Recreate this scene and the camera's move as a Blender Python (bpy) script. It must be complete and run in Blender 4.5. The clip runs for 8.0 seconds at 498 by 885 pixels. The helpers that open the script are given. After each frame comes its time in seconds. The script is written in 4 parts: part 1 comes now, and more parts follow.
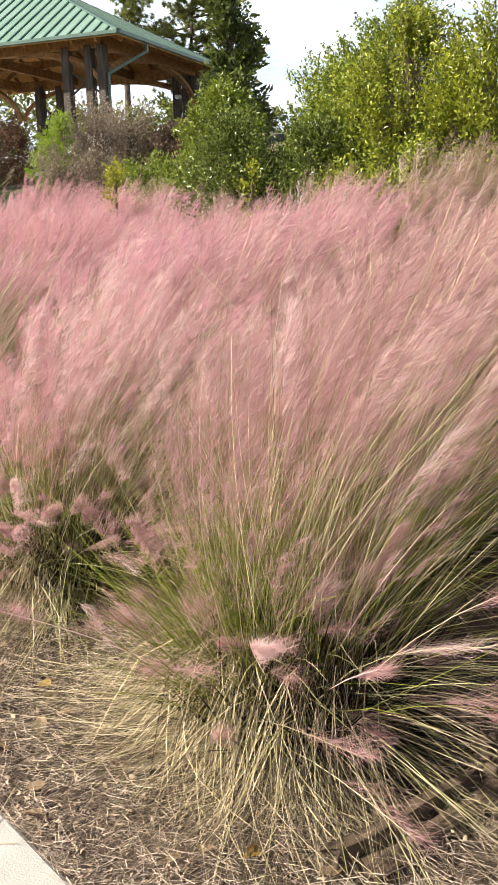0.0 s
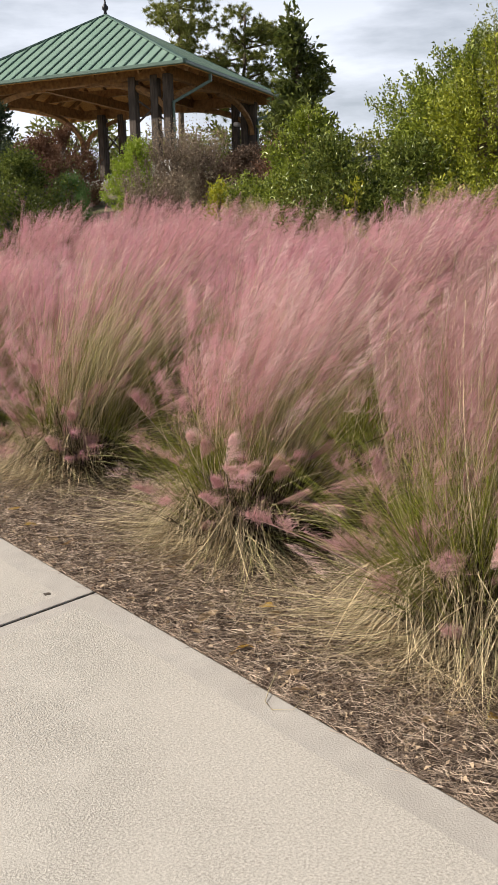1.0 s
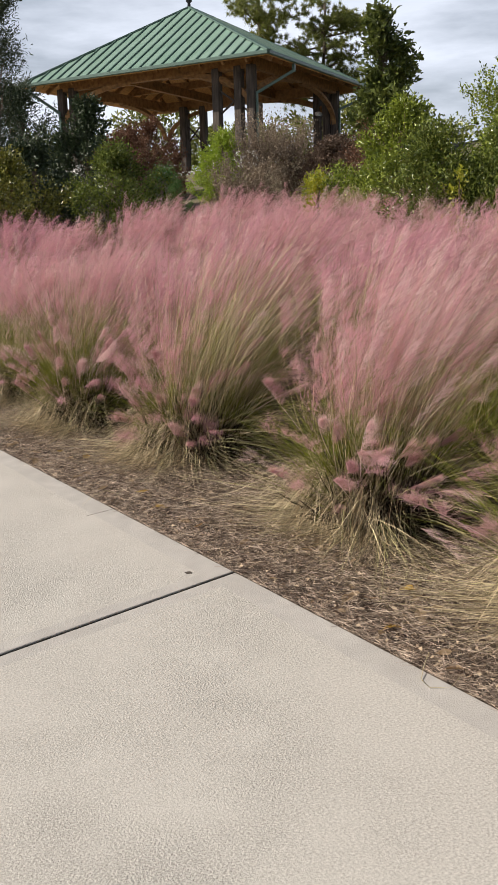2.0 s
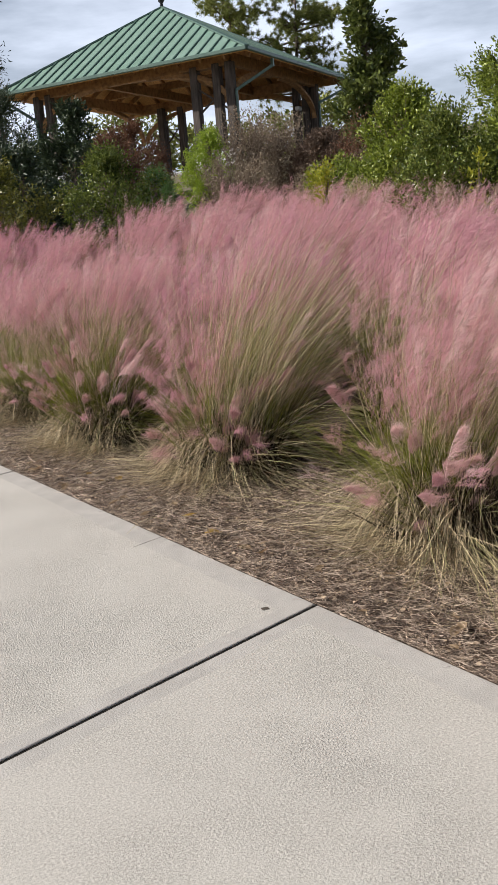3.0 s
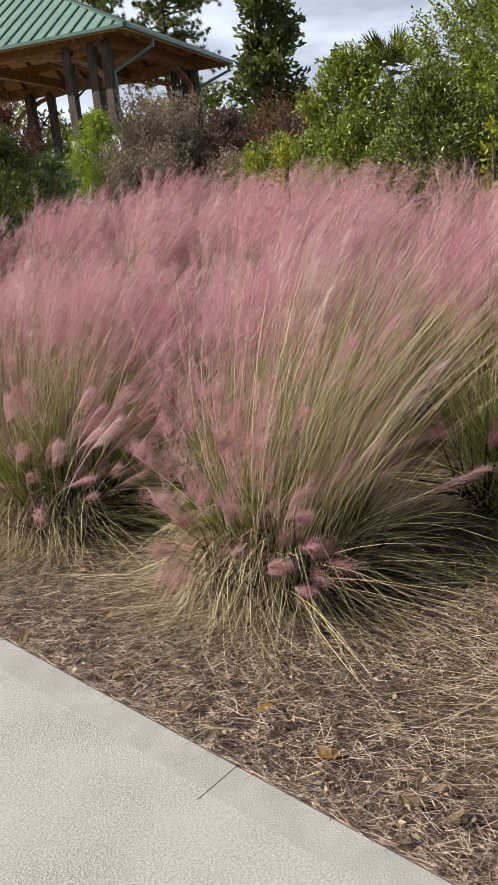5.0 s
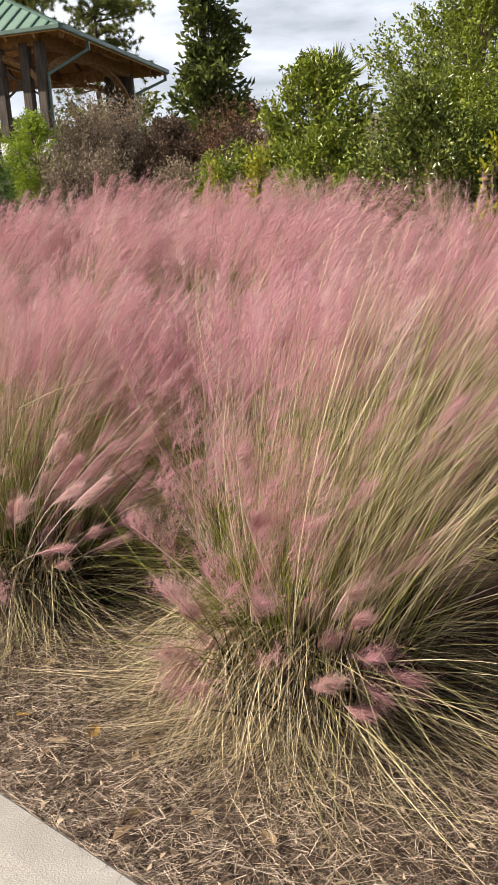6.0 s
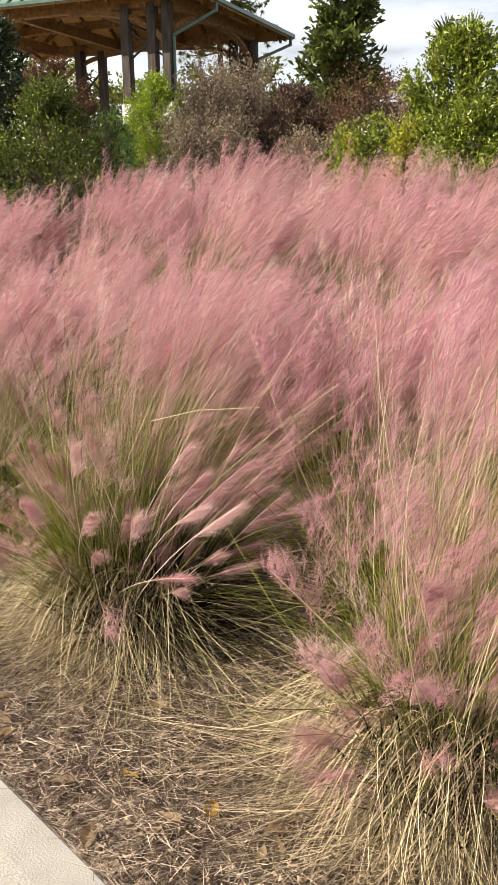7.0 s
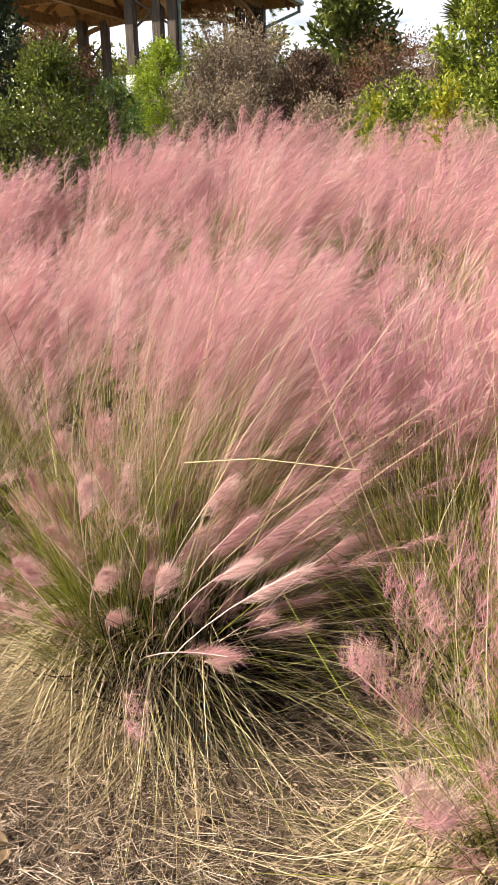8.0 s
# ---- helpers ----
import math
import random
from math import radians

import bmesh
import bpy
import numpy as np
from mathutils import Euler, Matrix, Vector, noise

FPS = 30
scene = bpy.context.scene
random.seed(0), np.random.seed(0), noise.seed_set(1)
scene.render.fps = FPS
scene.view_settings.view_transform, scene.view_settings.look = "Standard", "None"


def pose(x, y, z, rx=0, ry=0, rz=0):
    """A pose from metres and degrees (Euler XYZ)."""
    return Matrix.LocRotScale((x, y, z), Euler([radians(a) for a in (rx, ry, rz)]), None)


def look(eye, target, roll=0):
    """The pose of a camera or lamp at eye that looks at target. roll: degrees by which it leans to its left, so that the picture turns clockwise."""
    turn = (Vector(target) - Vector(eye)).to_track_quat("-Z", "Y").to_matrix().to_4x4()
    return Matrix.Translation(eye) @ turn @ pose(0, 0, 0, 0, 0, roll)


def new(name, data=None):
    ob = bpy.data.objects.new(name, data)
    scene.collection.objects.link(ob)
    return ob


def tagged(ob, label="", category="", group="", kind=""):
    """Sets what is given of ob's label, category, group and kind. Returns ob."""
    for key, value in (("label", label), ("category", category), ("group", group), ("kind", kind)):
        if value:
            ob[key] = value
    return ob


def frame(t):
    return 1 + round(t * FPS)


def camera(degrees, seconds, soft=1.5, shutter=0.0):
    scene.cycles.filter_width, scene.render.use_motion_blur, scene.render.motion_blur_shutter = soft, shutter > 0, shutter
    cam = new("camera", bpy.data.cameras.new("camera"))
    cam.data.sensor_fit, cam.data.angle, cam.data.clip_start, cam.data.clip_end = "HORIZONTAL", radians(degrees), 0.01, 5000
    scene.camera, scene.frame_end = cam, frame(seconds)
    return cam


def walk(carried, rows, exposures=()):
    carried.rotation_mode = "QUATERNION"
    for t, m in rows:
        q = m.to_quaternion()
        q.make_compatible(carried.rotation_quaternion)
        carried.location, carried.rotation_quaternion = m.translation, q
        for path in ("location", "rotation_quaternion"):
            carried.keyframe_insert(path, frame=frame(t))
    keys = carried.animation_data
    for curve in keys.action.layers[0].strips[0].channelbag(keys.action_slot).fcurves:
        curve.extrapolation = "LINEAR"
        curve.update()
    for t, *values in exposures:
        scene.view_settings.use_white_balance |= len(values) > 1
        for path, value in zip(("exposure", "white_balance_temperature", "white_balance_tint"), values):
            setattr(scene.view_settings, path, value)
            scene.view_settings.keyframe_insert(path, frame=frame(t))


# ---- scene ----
cam = camera(30.5, 8.0)
PATH = [
    (0, (-0.783, -2.989, 1.391), (0.463, -1.496, 0.923), -1.6),
    (0.5, (-1.221, -3.072, 1.341), (-0.059, -1.502, 0.911), -1.8),
    (1, (-1.564, -3.033, 1.282), (-0.373, -1.48, 0.871), -1.3),
    (1.5, (-1.782, -2.972, 1.287), (-0.675, -1.36, 0.868), -0.7),
    (1.7, (-1.814, -2.979, 1.276), (-0.738, -1.346, 0.857), -0.6),
    (2.8, (-1.847, -2.604, 1.318), (-0.778, -0.973, 0.876), -4.8),
    (3, (-1.868, -2.458, 1.289), (-0.788, -0.83, 0.86), -4.8),
    (3.5, (-1.78, -1.973, 1.324), (-0.748, -0.315, 0.893), -5.5),
    (4, (-1.696, -1.449, 1.344), (-0.686, 0.222, 0.912), -5.4),
    (4.5, (-1.519, -0.996, 1.348), (-0.388, 0.59, 0.892), -5.8),
    (4.7, (-1.429, -0.836, 1.386), (-0.236, 0.7, 0.918), -6.3),
    (5.8, (-1.169, 0.088, 1.407), (0.255, 1.418, 0.956), -4.1),
    (6, (-1.089, 0.18, 1.427), (0.325, 1.518, 0.969), -3.8),
    (6.5, (-0.917, 0.355, 1.459), (0.41, 1.769, 0.971), -2.8),
    (7, (-0.886, 0.638, 1.491), (0.371, 2.107, 0.98), -1.0),
    (7.5, (-0.745, 0.901, 1.442), (0.473, 2.395, 0.909), -1.2),
    (8, (-0.564, 1.195, 1.473), (0.672, 2.664, 0.912), -1.6),
]
walk(cam, [(t, look(eye, target, roll)) for t, eye, target, roll in PATH], [(0.0, 1.0, 6650, 6), (0.6, 0.55, 6750, 10), (1.2, 0.27, 6800, 10), (3.0, 0.19, 6300, 10), (4.5, 0.19, 6250, 10), (5.8, 0.41, 6800, 10), (7.0, 0.68, 7100, 9), (7.5, 0.74, 7150, 10), (8.0, 0.93, 7200, 10)])

# ---- sky, sun ----
SUN_TO = Vector((-0.74, 0.46, 0.68)).normalized()
world = bpy.data.worlds.new("sky")
scene.world = world
world.use_nodes = True
wn, wl = world.node_tree.nodes, world.node_tree.links
wn.clear()
sky = wn.new("ShaderNodeTexSky")
sky.sky_type = "NISHITA"
sky.sun_disc = False
sky.sun_elevation = math.asin(SUN_TO.z)
sky.sun_rotation = math.atan2(SUN_TO.x, SUN_TO.y)
sky.air_density, sky.dust_density, sky.ozone_density = 1.0, 1.5, 1.0
wc = wn.new("ShaderNodeTexCoord")
wm = wn.new("ShaderNodeMapping")
wm.inputs["Scale"].default_value = (1.6, 1.6, 7.0)
wl.new(wc.outputs["Generated"], wm.inputs["Vector"])
cl = wn.new("ShaderNodeTexNoise")
cl.inputs["Scale"].default_value, cl.inputs["Detail"].default_value, cl.inputs["Roughness"].default_value = 2.2, 8.0, 0.55
wl.new(wm.outputs["Vector"], cl.inputs["Vector"])
cr = wn.new("ShaderNodeValToRGB")
cr.color_ramp.elements[0].position, cr.color_ramp.elements[1].position = 0.36, 0.60
cr.color_ramp.elements[0].color, cr.color_ramp.elements[1].color = (0.36, 0.36, 0.36, 1), (0.95, 0.95, 0.95, 1)
wl.new(cl.outputs["Fac"], cr.inputs["Fac"])
# cloud thickens towards the horizon; dropped overhead, out of view, to cut fill light
wsep = wn.new("ShaderNodeSeparateXYZ")
wl.new(wc.outputs["Generated"], wsep.inputs["Vector"])
wthin = wn.new("ShaderNodeMapRange")
wthin.inputs["From Min"].default_value, wthin.inputs["From Max"].default_value = 0.20, 0.45
wthin.inputs["To Min"].default_value, wthin.inputs["To Max"].default_value = 1.0, 0.0
wl.new(wsep.outputs["Z"], wthin.inputs["Value"])
wmul = wn.new("ShaderNodeMath")
wmul.operation = "MULTIPLY"
wl.new(cr.outputs["Color"], wmul.inputs[0])
wl.new(wthin.outputs["Result"], wmul.inputs[1])
wmix = wn.new("ShaderNodeMixRGB")
wmix.inputs["Color2"].default_value = (17.2, 18.6, 21.5, 1)
wl.new(wmul.outputs["Value"], wmix.inputs["Fac"])
wl.new(sky.outputs["Color"], wmix.inputs["Color1"])
wb = wn.new("ShaderNodeBackground")
wb.inputs["Strength"].default_value = 0.047
wl.new(wmix.outputs["Color"], wb.inputs["Color"])
wo = wn.new("ShaderNodeOutputWorld")
wl.new(wb.outputs["Background"], wo.inputs["Surface"])
sun = new("sun", bpy.data.lights.new("sun", "SUN"))
sun.data.energy, sun.data.angle, sun.data.color = 5.3, radians(0.6), (1.0, 0.94, 0.84)
sun.matrix_world = look((0, 0, 40), Vector((0, 0, 40)) - SUN_TO)

# ---- materials ----


def material(name, low, high, rough=0.7, scale=8.0, detail=6.0, bump=0.0, bump_scale=60.0, translucent=0.0, island=0.0, per_object=0.0,
             metal=0.0, stretch=(1, 1, 1), spec=0.5, stain=None, stain_scale=1.0, tint=None, patch=0.0, pits=None):
    """Two colours mixed by noise, with optional stains, variation per island or per object, bump and leaf-like light through it."""
    m = bpy.data.materials.new(name)
    m.use_nodes = True
    n, l = m.node_tree.nodes, m.node_tree.links
    b = n["Principled BSDF"]
    co = n.new("ShaderNodeTexCoord")
    mp = n.new("ShaderNodeMapping")
    mp.inputs["Scale"].default_value = stretch
    l.new(co.outputs["Object"], mp.inputs["Vector"])
    no = n.new("ShaderNodeTexNoise")
    no.inputs["Scale"].default_value, no.inputs["Detail"].default_value = scale, detail
    l.new(mp.outputs["Vector"], no.inputs["Vector"])
    fac = no.outputs["Fac"]
    if island or per_object:
        src = n.new("ShaderNodeNewGeometry").outputs["Random Per Island"] if island else n.new("ShaderNodeObjectInfo").outputs["Random"]
        mx = n.new("ShaderNodeMix")
        mx.inputs[0].default_value = island or per_object
        l.new(fac, mx.inputs[2])
        l.new(src, mx.inputs[3])
        fac = mx.outputs[0]
    rp = n.new("ShaderNodeValToRGB")
    rp.color_ramp.elements[0].position, rp.color_ramp.elements[1].position = (0.1, 0.9) if island or per_object else (0.3, 0.7)
    rp.color_ramp.elements[0].color, rp.color_ramp.elements[1].color = (*low, 1), (*high, 1)
    l.new(fac, rp.inputs["Fac"])
    col = rp.outputs["Color"]
    if stain:
        n2 = n.new("ShaderNodeTexNoise")
        n2.inputs["Scale"].default_value, n2.inputs["Detail"].default_value, n2.inputs["Roughness"].default_value = stain_scale, 7.0, 0.6
        l.new(co.outputs["Object"], n2.inputs["Vector"])
        r2 = n.new("ShaderNodeValToRGB")
        r2.color_ramp.elements[0].position, r2.color_ramp.elements[1].position = 0.45, 0.72
        l.new(n2.outputs["Fac"], r2.inputs["Fac"])
        m2 = n.new("ShaderNodeMixRGB")
        m2.inputs["Color2"].default_value = (*stain, 1)
        l.new(r2.outputs["Color"], m2.inputs["Fac"])
        l.new(col, m2.inputs["Color1"])
        col = m2.outputs["Color"]
    if pits:
        # small pebbles with dark gaps between them
        vo = n.new("ShaderNodeTexVoronoi")
        vo.inputs["Scale"].default_value = 210.0
        l.new(co.outputs["Object"], vo.inputs["Vector"])
        r5 = n.new("ShaderNodeMapRange")
        r5.inputs["From Min"].default_value, r5.inputs["From Max"].default_value = 0.42, 0.85
        r5.inputs["To Max"].default_value = 0.5
        l.new(vo.outputs["Distance"], r5.inputs["Value"])
        m5 = n.new("ShaderNodeMixRGB")
        m5.inputs["Color2"].default_value = (*pits, 1)
        n6 = n.new("ShaderNodeTexNoise")
        n6.inputs["Scale"].default_value, n6.inputs["Detail"].default_value, n6.inputs["Roughness"].default_value = patch, 6.0, 0.6
        l.new(co.outputs["Object"], n6.inputs["Vector"])
        r6 = n.new("ShaderNodeMapRange")
        r6.inputs["From Min"].default_value, r6.inputs["From Max"].default_value = 0.36, 0.64
        r6.inputs["To Min"].default_value = 0.2
        l.new(n6.outputs["Fac"], r6.inputs["Value"])
        m6 = n.new("ShaderNodeMath")
        m6.operation = "MULTIPLY"
        l.new(r5.outputs["Result"], m6.inputs[0])
        l.new(r6.outputs["Result"], m6.inputs[1])
        l.new(m6.outputs["Value"], m5.inputs["Fac"])
        l.new(col, m5.inputs["Color1"])
        col = m5.outputs["Color"]
    if tint:
        oi = n.new("ShaderNodeObjectInfo")
        mt = n.new("ShaderNodeMath")
        mt.operation = "MULTIPLY"
        mt.inputs[1].default_value = 0.6
        l.new(oi.outputs["Random"], mt.inputs[0])
        m3 = n.new("ShaderNodeMixRGB")
        m3.inputs["Color2"].default_value = (*tint, 1)
        l.new(mt.outputs["Value"], m3.inputs["Fac"])
        l.new(col, m3.inputs["Color1"])
        col = m3.outputs["Color"]
    l.new(col, b.inputs["Base Color"])
    b.inputs["Roughness"].default_value, b.inputs["Metallic"].default_value = rough, metal
    b.inputs["Specular IOR Level"].default_value = spec
    if bump:
        nb = n.new("ShaderNodeTexNoise")
        nb.inputs["Scale"].default_value, nb.inputs["Detail"].default_value = bump_scale, 6.0 if pits else 4.0
        nb.inputs["Roughness"].default_value = 0.6 if pits else 0.5
        l.new(mp.outputs["Vector"], nb.inputs["Vector"])
        bp = n.new("ShaderNodeBump")
        bp.inputs["Strength"].default_value, bp.inputs["Distance"].default_value = bump, 0.01
        l.new(nb.outputs["Fac"], bp.inputs["Height"])
        if patch:
            n4 = n.new("ShaderNodeTexNoise")
            n4.inputs["Scale"].default_value, n4.inputs["Detail"].default_value = patch, 5.0
            l.new(co.outputs["Object"], n4.inputs["Vector"])
            r4 = n.new("ShaderNodeMapRange")
            r4.inputs["From Min"].default_value, r4.inputs["From Max"].default_value = 0.40, 0.62
            r4.inputs["To Min"].default_value, r4.inputs["To Max"].default_value = bump * 0.25, bump
            l.new(n4.outputs["Fac"], r4.inputs["Value"])
            l.new(r4.outputs["Result"], bp.inputs["Strength"])
        l.new(bp.outputs["Normal"], b.inputs["Normal"])
    if translucent:
        tr = n.new("ShaderNodeBsdfTranslucent")
        l.new(col, tr.inputs["Color"])
        ms = n.new("ShaderNodeMixShader")
        ms.inputs["Fac"].default_value = translucent
        l.new(b.outputs["BSDF"], ms.inputs[1])
        l.new(tr.outputs["BSDF"], ms.inputs[2])
        l.new(ms.outputs["Shader"], n["Material Output"].inputs["Surface"])
    return m


M_BORDER = material("smooth_concrete", (0.375, 0.35, 0.33), (0.455, 0.428, 0.40), 0.8, 9.0, 9, 0.3, 170, stain=(0.365, 0.34, 0.315), stain_scale=3.2)
M_PEBBLE = material("pebbled_concrete", (0.34, 0.317, 0.292), (0.58, 0.546, 0.502), 0.85, 150.0, 3, 0.75, 150, stain=(0.53, 0.50, 0.462), stain_scale=1.3, patch=1.1, pits=(0.20, 0.18, 0.155))
M_JOINT = material("joint_filler", (0.010, 0.009, 0.008), (0.03, 0.026, 0.022), 0.95, 60, 4, 0.5, 120, spec=0.05)
M_SPOT = material("dark_stain", (0.04, 0.03, 0.025), (0.10, 0.08, 0.06), 0.9, 60, 4)
M_MULCH = material("mulch_soil", (0.035, 0.023, 0.016), (0.14, 0.095, 0.065), 0.95, 34, 8, 0.9, 55, stain=(0.05, 0.035, 0.025), stain_scale=2.2)
M_LAWN = material("hill_ground", (0.05, 0.06, 0.02), (0.17, 0.13, 0.08), 0.95, 4, 8, 0.9, 30)
M_STRAW = material("straw_litter", (0.030, 0.016, 0.012), (0.84, 0.67, 0.53), 0.8, 6, 4, island=0.9, spec=0.3, stain=(0.055, 0.032, 0.024), stain_scale=13.0)
M_LEAF_DRY = material("dry_leaf", (0.30, 0.19, 0.10), (0.62, 0.50, 0.34), 0.75, 30, 4, island=0.6, translucent=0.15)
M_LEAF_YELLOW = material("yellow_leaf", (0.42, 0.25, 0.05), (0.60, 0.42, 0.10), 0.7, 30, 4, translucent=0.2)
M_BLADE = material("green_blade", (0.022, 0.045, 0.004), (0.34, 0.36, 0.045), 0.5, 5, 4, island=0.7, translucent=0.10, tint=(0.25, 0.25, 0.06), spec=0.2)
M_SKIRT = material("drying_blade", (0.03, 0.034, 0.010), (0.60, 0.54, 0.27), 0.55, 3, 4, island=0.85, translucent=0.06, spec=0.2)
M_HAY = material("bleached_straw", (0.06, 0.043, 0.022), (0.80, 0.65, 0.42), 0.6, 3, 4, island=0.9, translucent=0.06, spec=0.2)
M_CULM = material("straw_culm", (0.13, 0.125, 0.045), (0.78, 0.65, 0.43), 0.5, 3, 4, island=0.8, translucent=0.15, spec=0.25)
M_PINK = material("pink_panicle", (0.38, 0.10, 0.18), (0.89, 0.56, 0.61), 0.55, 13.0, 3, island=0.38, translucent=0.33, tint=(0.70, 0.42, 0.42), stretch=(1, 1, 0.3), spec=0.2)
# browner than M_PINK, with the weaker light at that end put into it
M_DIM_DUSTY = material("dim_dusty_pink_panicle", (0.31, 0.11, 0.14), (0.70, 0.45, 0.45), 0.55, 13.0, 3, island=0.38, translucent=0.35, tint=(0.54, 0.36, 0.31), stretch=(1, 1, 0.3), spec=0.2)
# dead blades with the shade of the crown put into their colour
M_SHADE_THATCH = material("shade_dark_thatch", (0.008, 0.006, 0.004), (0.042, 0.029, 0.019), 0.9, 6, 4, island=0.8, spec=0.1)
M_PALE = material("pale_panicle", (0.64, 0.40, 0.41), (0.92, 0.71, 0.68), 0.5, 3, 4, island=0.65, translucent=0.3, spec=0.25)
M_TUFT = material("muted_pink_tuft", (0.38, 0.15, 0.20), (0.82, 0.54, 0.54), 0.5, 14, 4, island=0.6, translucent=0.35, tint=(0.66, 0.48, 0.42), spec=0.2)
M_BARK = material("rough_bark", (0.05, 0.035, 0.025), (0.20, 0.15, 0.11), 0.95, 12, 8, 1.0, 30, stretch=(1, 1, 0.25))
M_TWIG = material("grey_twig", (0.09, 0.06, 0.045), (0.26, 0.19, 0.15), 0.9, 10, 4)
M_LOGWOOD = material("split_log_wood", (0.05, 0.032, 0.02), (0.15, 0.10, 0.064), 0.9, 9, 8, 1.0, 40, stretch=(0.3, 2.0, 2.0))
M_ROOF = material("green_metal_roof", (0.17, 0.27, 0.21), (0.21, 0.32, 0.255), 0.42, 1.2, 5, spec=0.6, stain=(0.23, 0.33, 0.275), stain_scale=0.8)
M_TRIM = material("green_trim", (0.07, 0.125, 0.10), (0.11, 0.17, 0.14), 0.4, 3, 4)
M_DECK = material("pine_decking", (0.34, 0.165, 0.05), (0.60, 0.33, 0.11), 0.65, 5, 6, 0.2, 40, stretch=(1, 6, 6))
M_BEAM = material("pine_beam", (0.15, 0.075, 0.028), (0.36, 0.19, 0.07), 0.7, 4, 6, 0.3, 40, stretch=(2, 2, 2))
M_POST = material("weathered_post", (0.035, 0.027, 0.022), (0.12, 0.095, 0.08), 0.9, 6, 8, 0.6, 50, stretch=(3, 3, 0.3))
M_PIER = material("white_pier", (0.66, 0.65, 0.62), (0.80, 0.79, 0.76), 0.7, 8, 5, 0.2, 60)
M_WHITE = material("white_enamel", (0.78, 0.78, 0.78), (0.86, 0.86, 0.86), 0.35, 5, 3)
M_FINIAL = material("dark_iron", (0.03, 0.03, 0.035), (0.06, 0.06, 0.065), 0.5, 8, 3, metal=0.6)


def foliage(name, low, high, gloss=0.4, translucent=0.3):
    return material(name, low, high, gloss, 1.3, 4, island=0.6, translucent=translucent)


M_MYRTLE = foliage("olive_leaf", (0.05, 0.085, 0.008), (0.52, 0.54, 0.06))
M_HEDGE = foliage("hedge_leaf", (0.035, 0.065, 0.008), (0.42, 0.48, 0.07), 0.3, 0.3)
M_OLIVE = foliage("olive_yellow_leaf", (0.03, 0.045, 0.008), (0.34, 0.32, 0.06), 0.3, 0.2)
M_GLOSS = foliage("glossy_leaf", (0.025, 0.05, 0.010), (0.26, 0.30, 0.06), 0.25, 0.2)
M_MAGNOLIA = foliage("magnolia_leaf", (0.03, 0.05, 0.010), (0.22, 0.25, 0.065), 0.28, 0.2)
M_DARK = foliage("dark_needle_leaf", (0.014, 0.03, 0.014), (0.075, 0.10, 0.04), 0.5, 0.1)
M_LIME = foliage("lime_leaf", (0.18, 0.27, 0.025), (0.44, 0.53, 0.06), 0.45, 0.4)
M_YELLOW = foliage("yellow_green_leaf", (0.24, 0.27, 0.02), (0.46, 0.44, 0.04), 0.45, 0.4)
M_RUST = foliage("rust_seedhead", (0.10, 0.04, 0.022), (0.24, 0.12, 0.07), 0.8, 0.2)
M_DRYLEAF = foliage("dry_grey_leaf", (0.16, 0.115, 0.08), (0.46, 0.36, 0.26), 0.8, 0.2)
M_PLUM = foliage("plum_leaf", (0.065, 0.04, 0.026), (0.21, 0.135, 0.09), 0.7, 0.2)
M_PINE = foliage("pine_needle", (0.05, 0.075, 0.014), (0.38, 0.39, 0.09), 0.5, 0.2)
M_CONIFER = foliage("soft_conifer_leaf", (0.025, 0.075, 0.012), (0.12, 0.24, 0.045), 0.6, 0.25)
M_FEATHER = foliage("feathery_leaf", (0.12, 0.15, 0.06), (0.40, 0.43, 0.22), 0.5, 0.3)
M_TAN = foliage("tan_seedhead", (0.28, 0.17, 0.12), (0.58, 0.42, 0.32), 0.7, 0.35)

# ---- mesh helpers ----
rng = np.random.default_rng(11)
UP = np.array([0.0, 0.0, 1.0])


def link(name, me, mats, parent=None, label="", kind="", matrix=None):
    for mt in mats:
        me.materials.append(mt)
    ob = new(name, me)
    if matrix is not None:
        ob.matrix_world = matrix
    if parent is not None:
        ob.parent = parent
    tagged(ob, label, "", "", kind)
    return ob


def part(name, bm, mt, parent, label="", smooth=False):
    """Links a bmesh as one mesh object under a thing or a part."""
    me = bpy.data.meshes.new(name)
    bm.normal_update()
    bm.to_mesh(me)
    bm.free()
    if smooth:
        me.polygons.foreach_set("use_smooth", [True] * len(me.polygons))
    return link(name, me, [mt] if not isinstance(mt, list) else mt, parent, label)


def thing(name, label, category, at=(0, 0, 0), turn=0.0, group="", kind=""):
    e = new(name)
    e.empty_display_size = 0.2
    e.matrix_world = pose(*at, 0, 0, turn)
    return tagged(e, label, category, group, kind)


def faces_mesh(name, verts, faces):
    """A mesh from an (n, 3) array and an (m, k) array of corners, all faces of k corners."""
    me = bpy.data.meshes.new(name)
    verts, faces = np.asarray(verts, np.float32), np.asarray(faces, np.int32)
    me.vertices.add(len(verts))
    me.vertices.foreach_set("co", verts.ravel())
    k = faces.shape[1]
    me.loops.add(faces.size)
    me.loops.foreach_set("vertex_index", faces.ravel())
    me.polygons.add(len(faces))
    me.polygons.foreach_set("loop_start", np.arange(0, faces.size, k, dtype=np.int32))
    me.update(calc_edges=True)
    return me


def unit(v):
    return v / np.maximum(np.linalg.norm(v, axis=-1, keepdims=True), 1e-9)


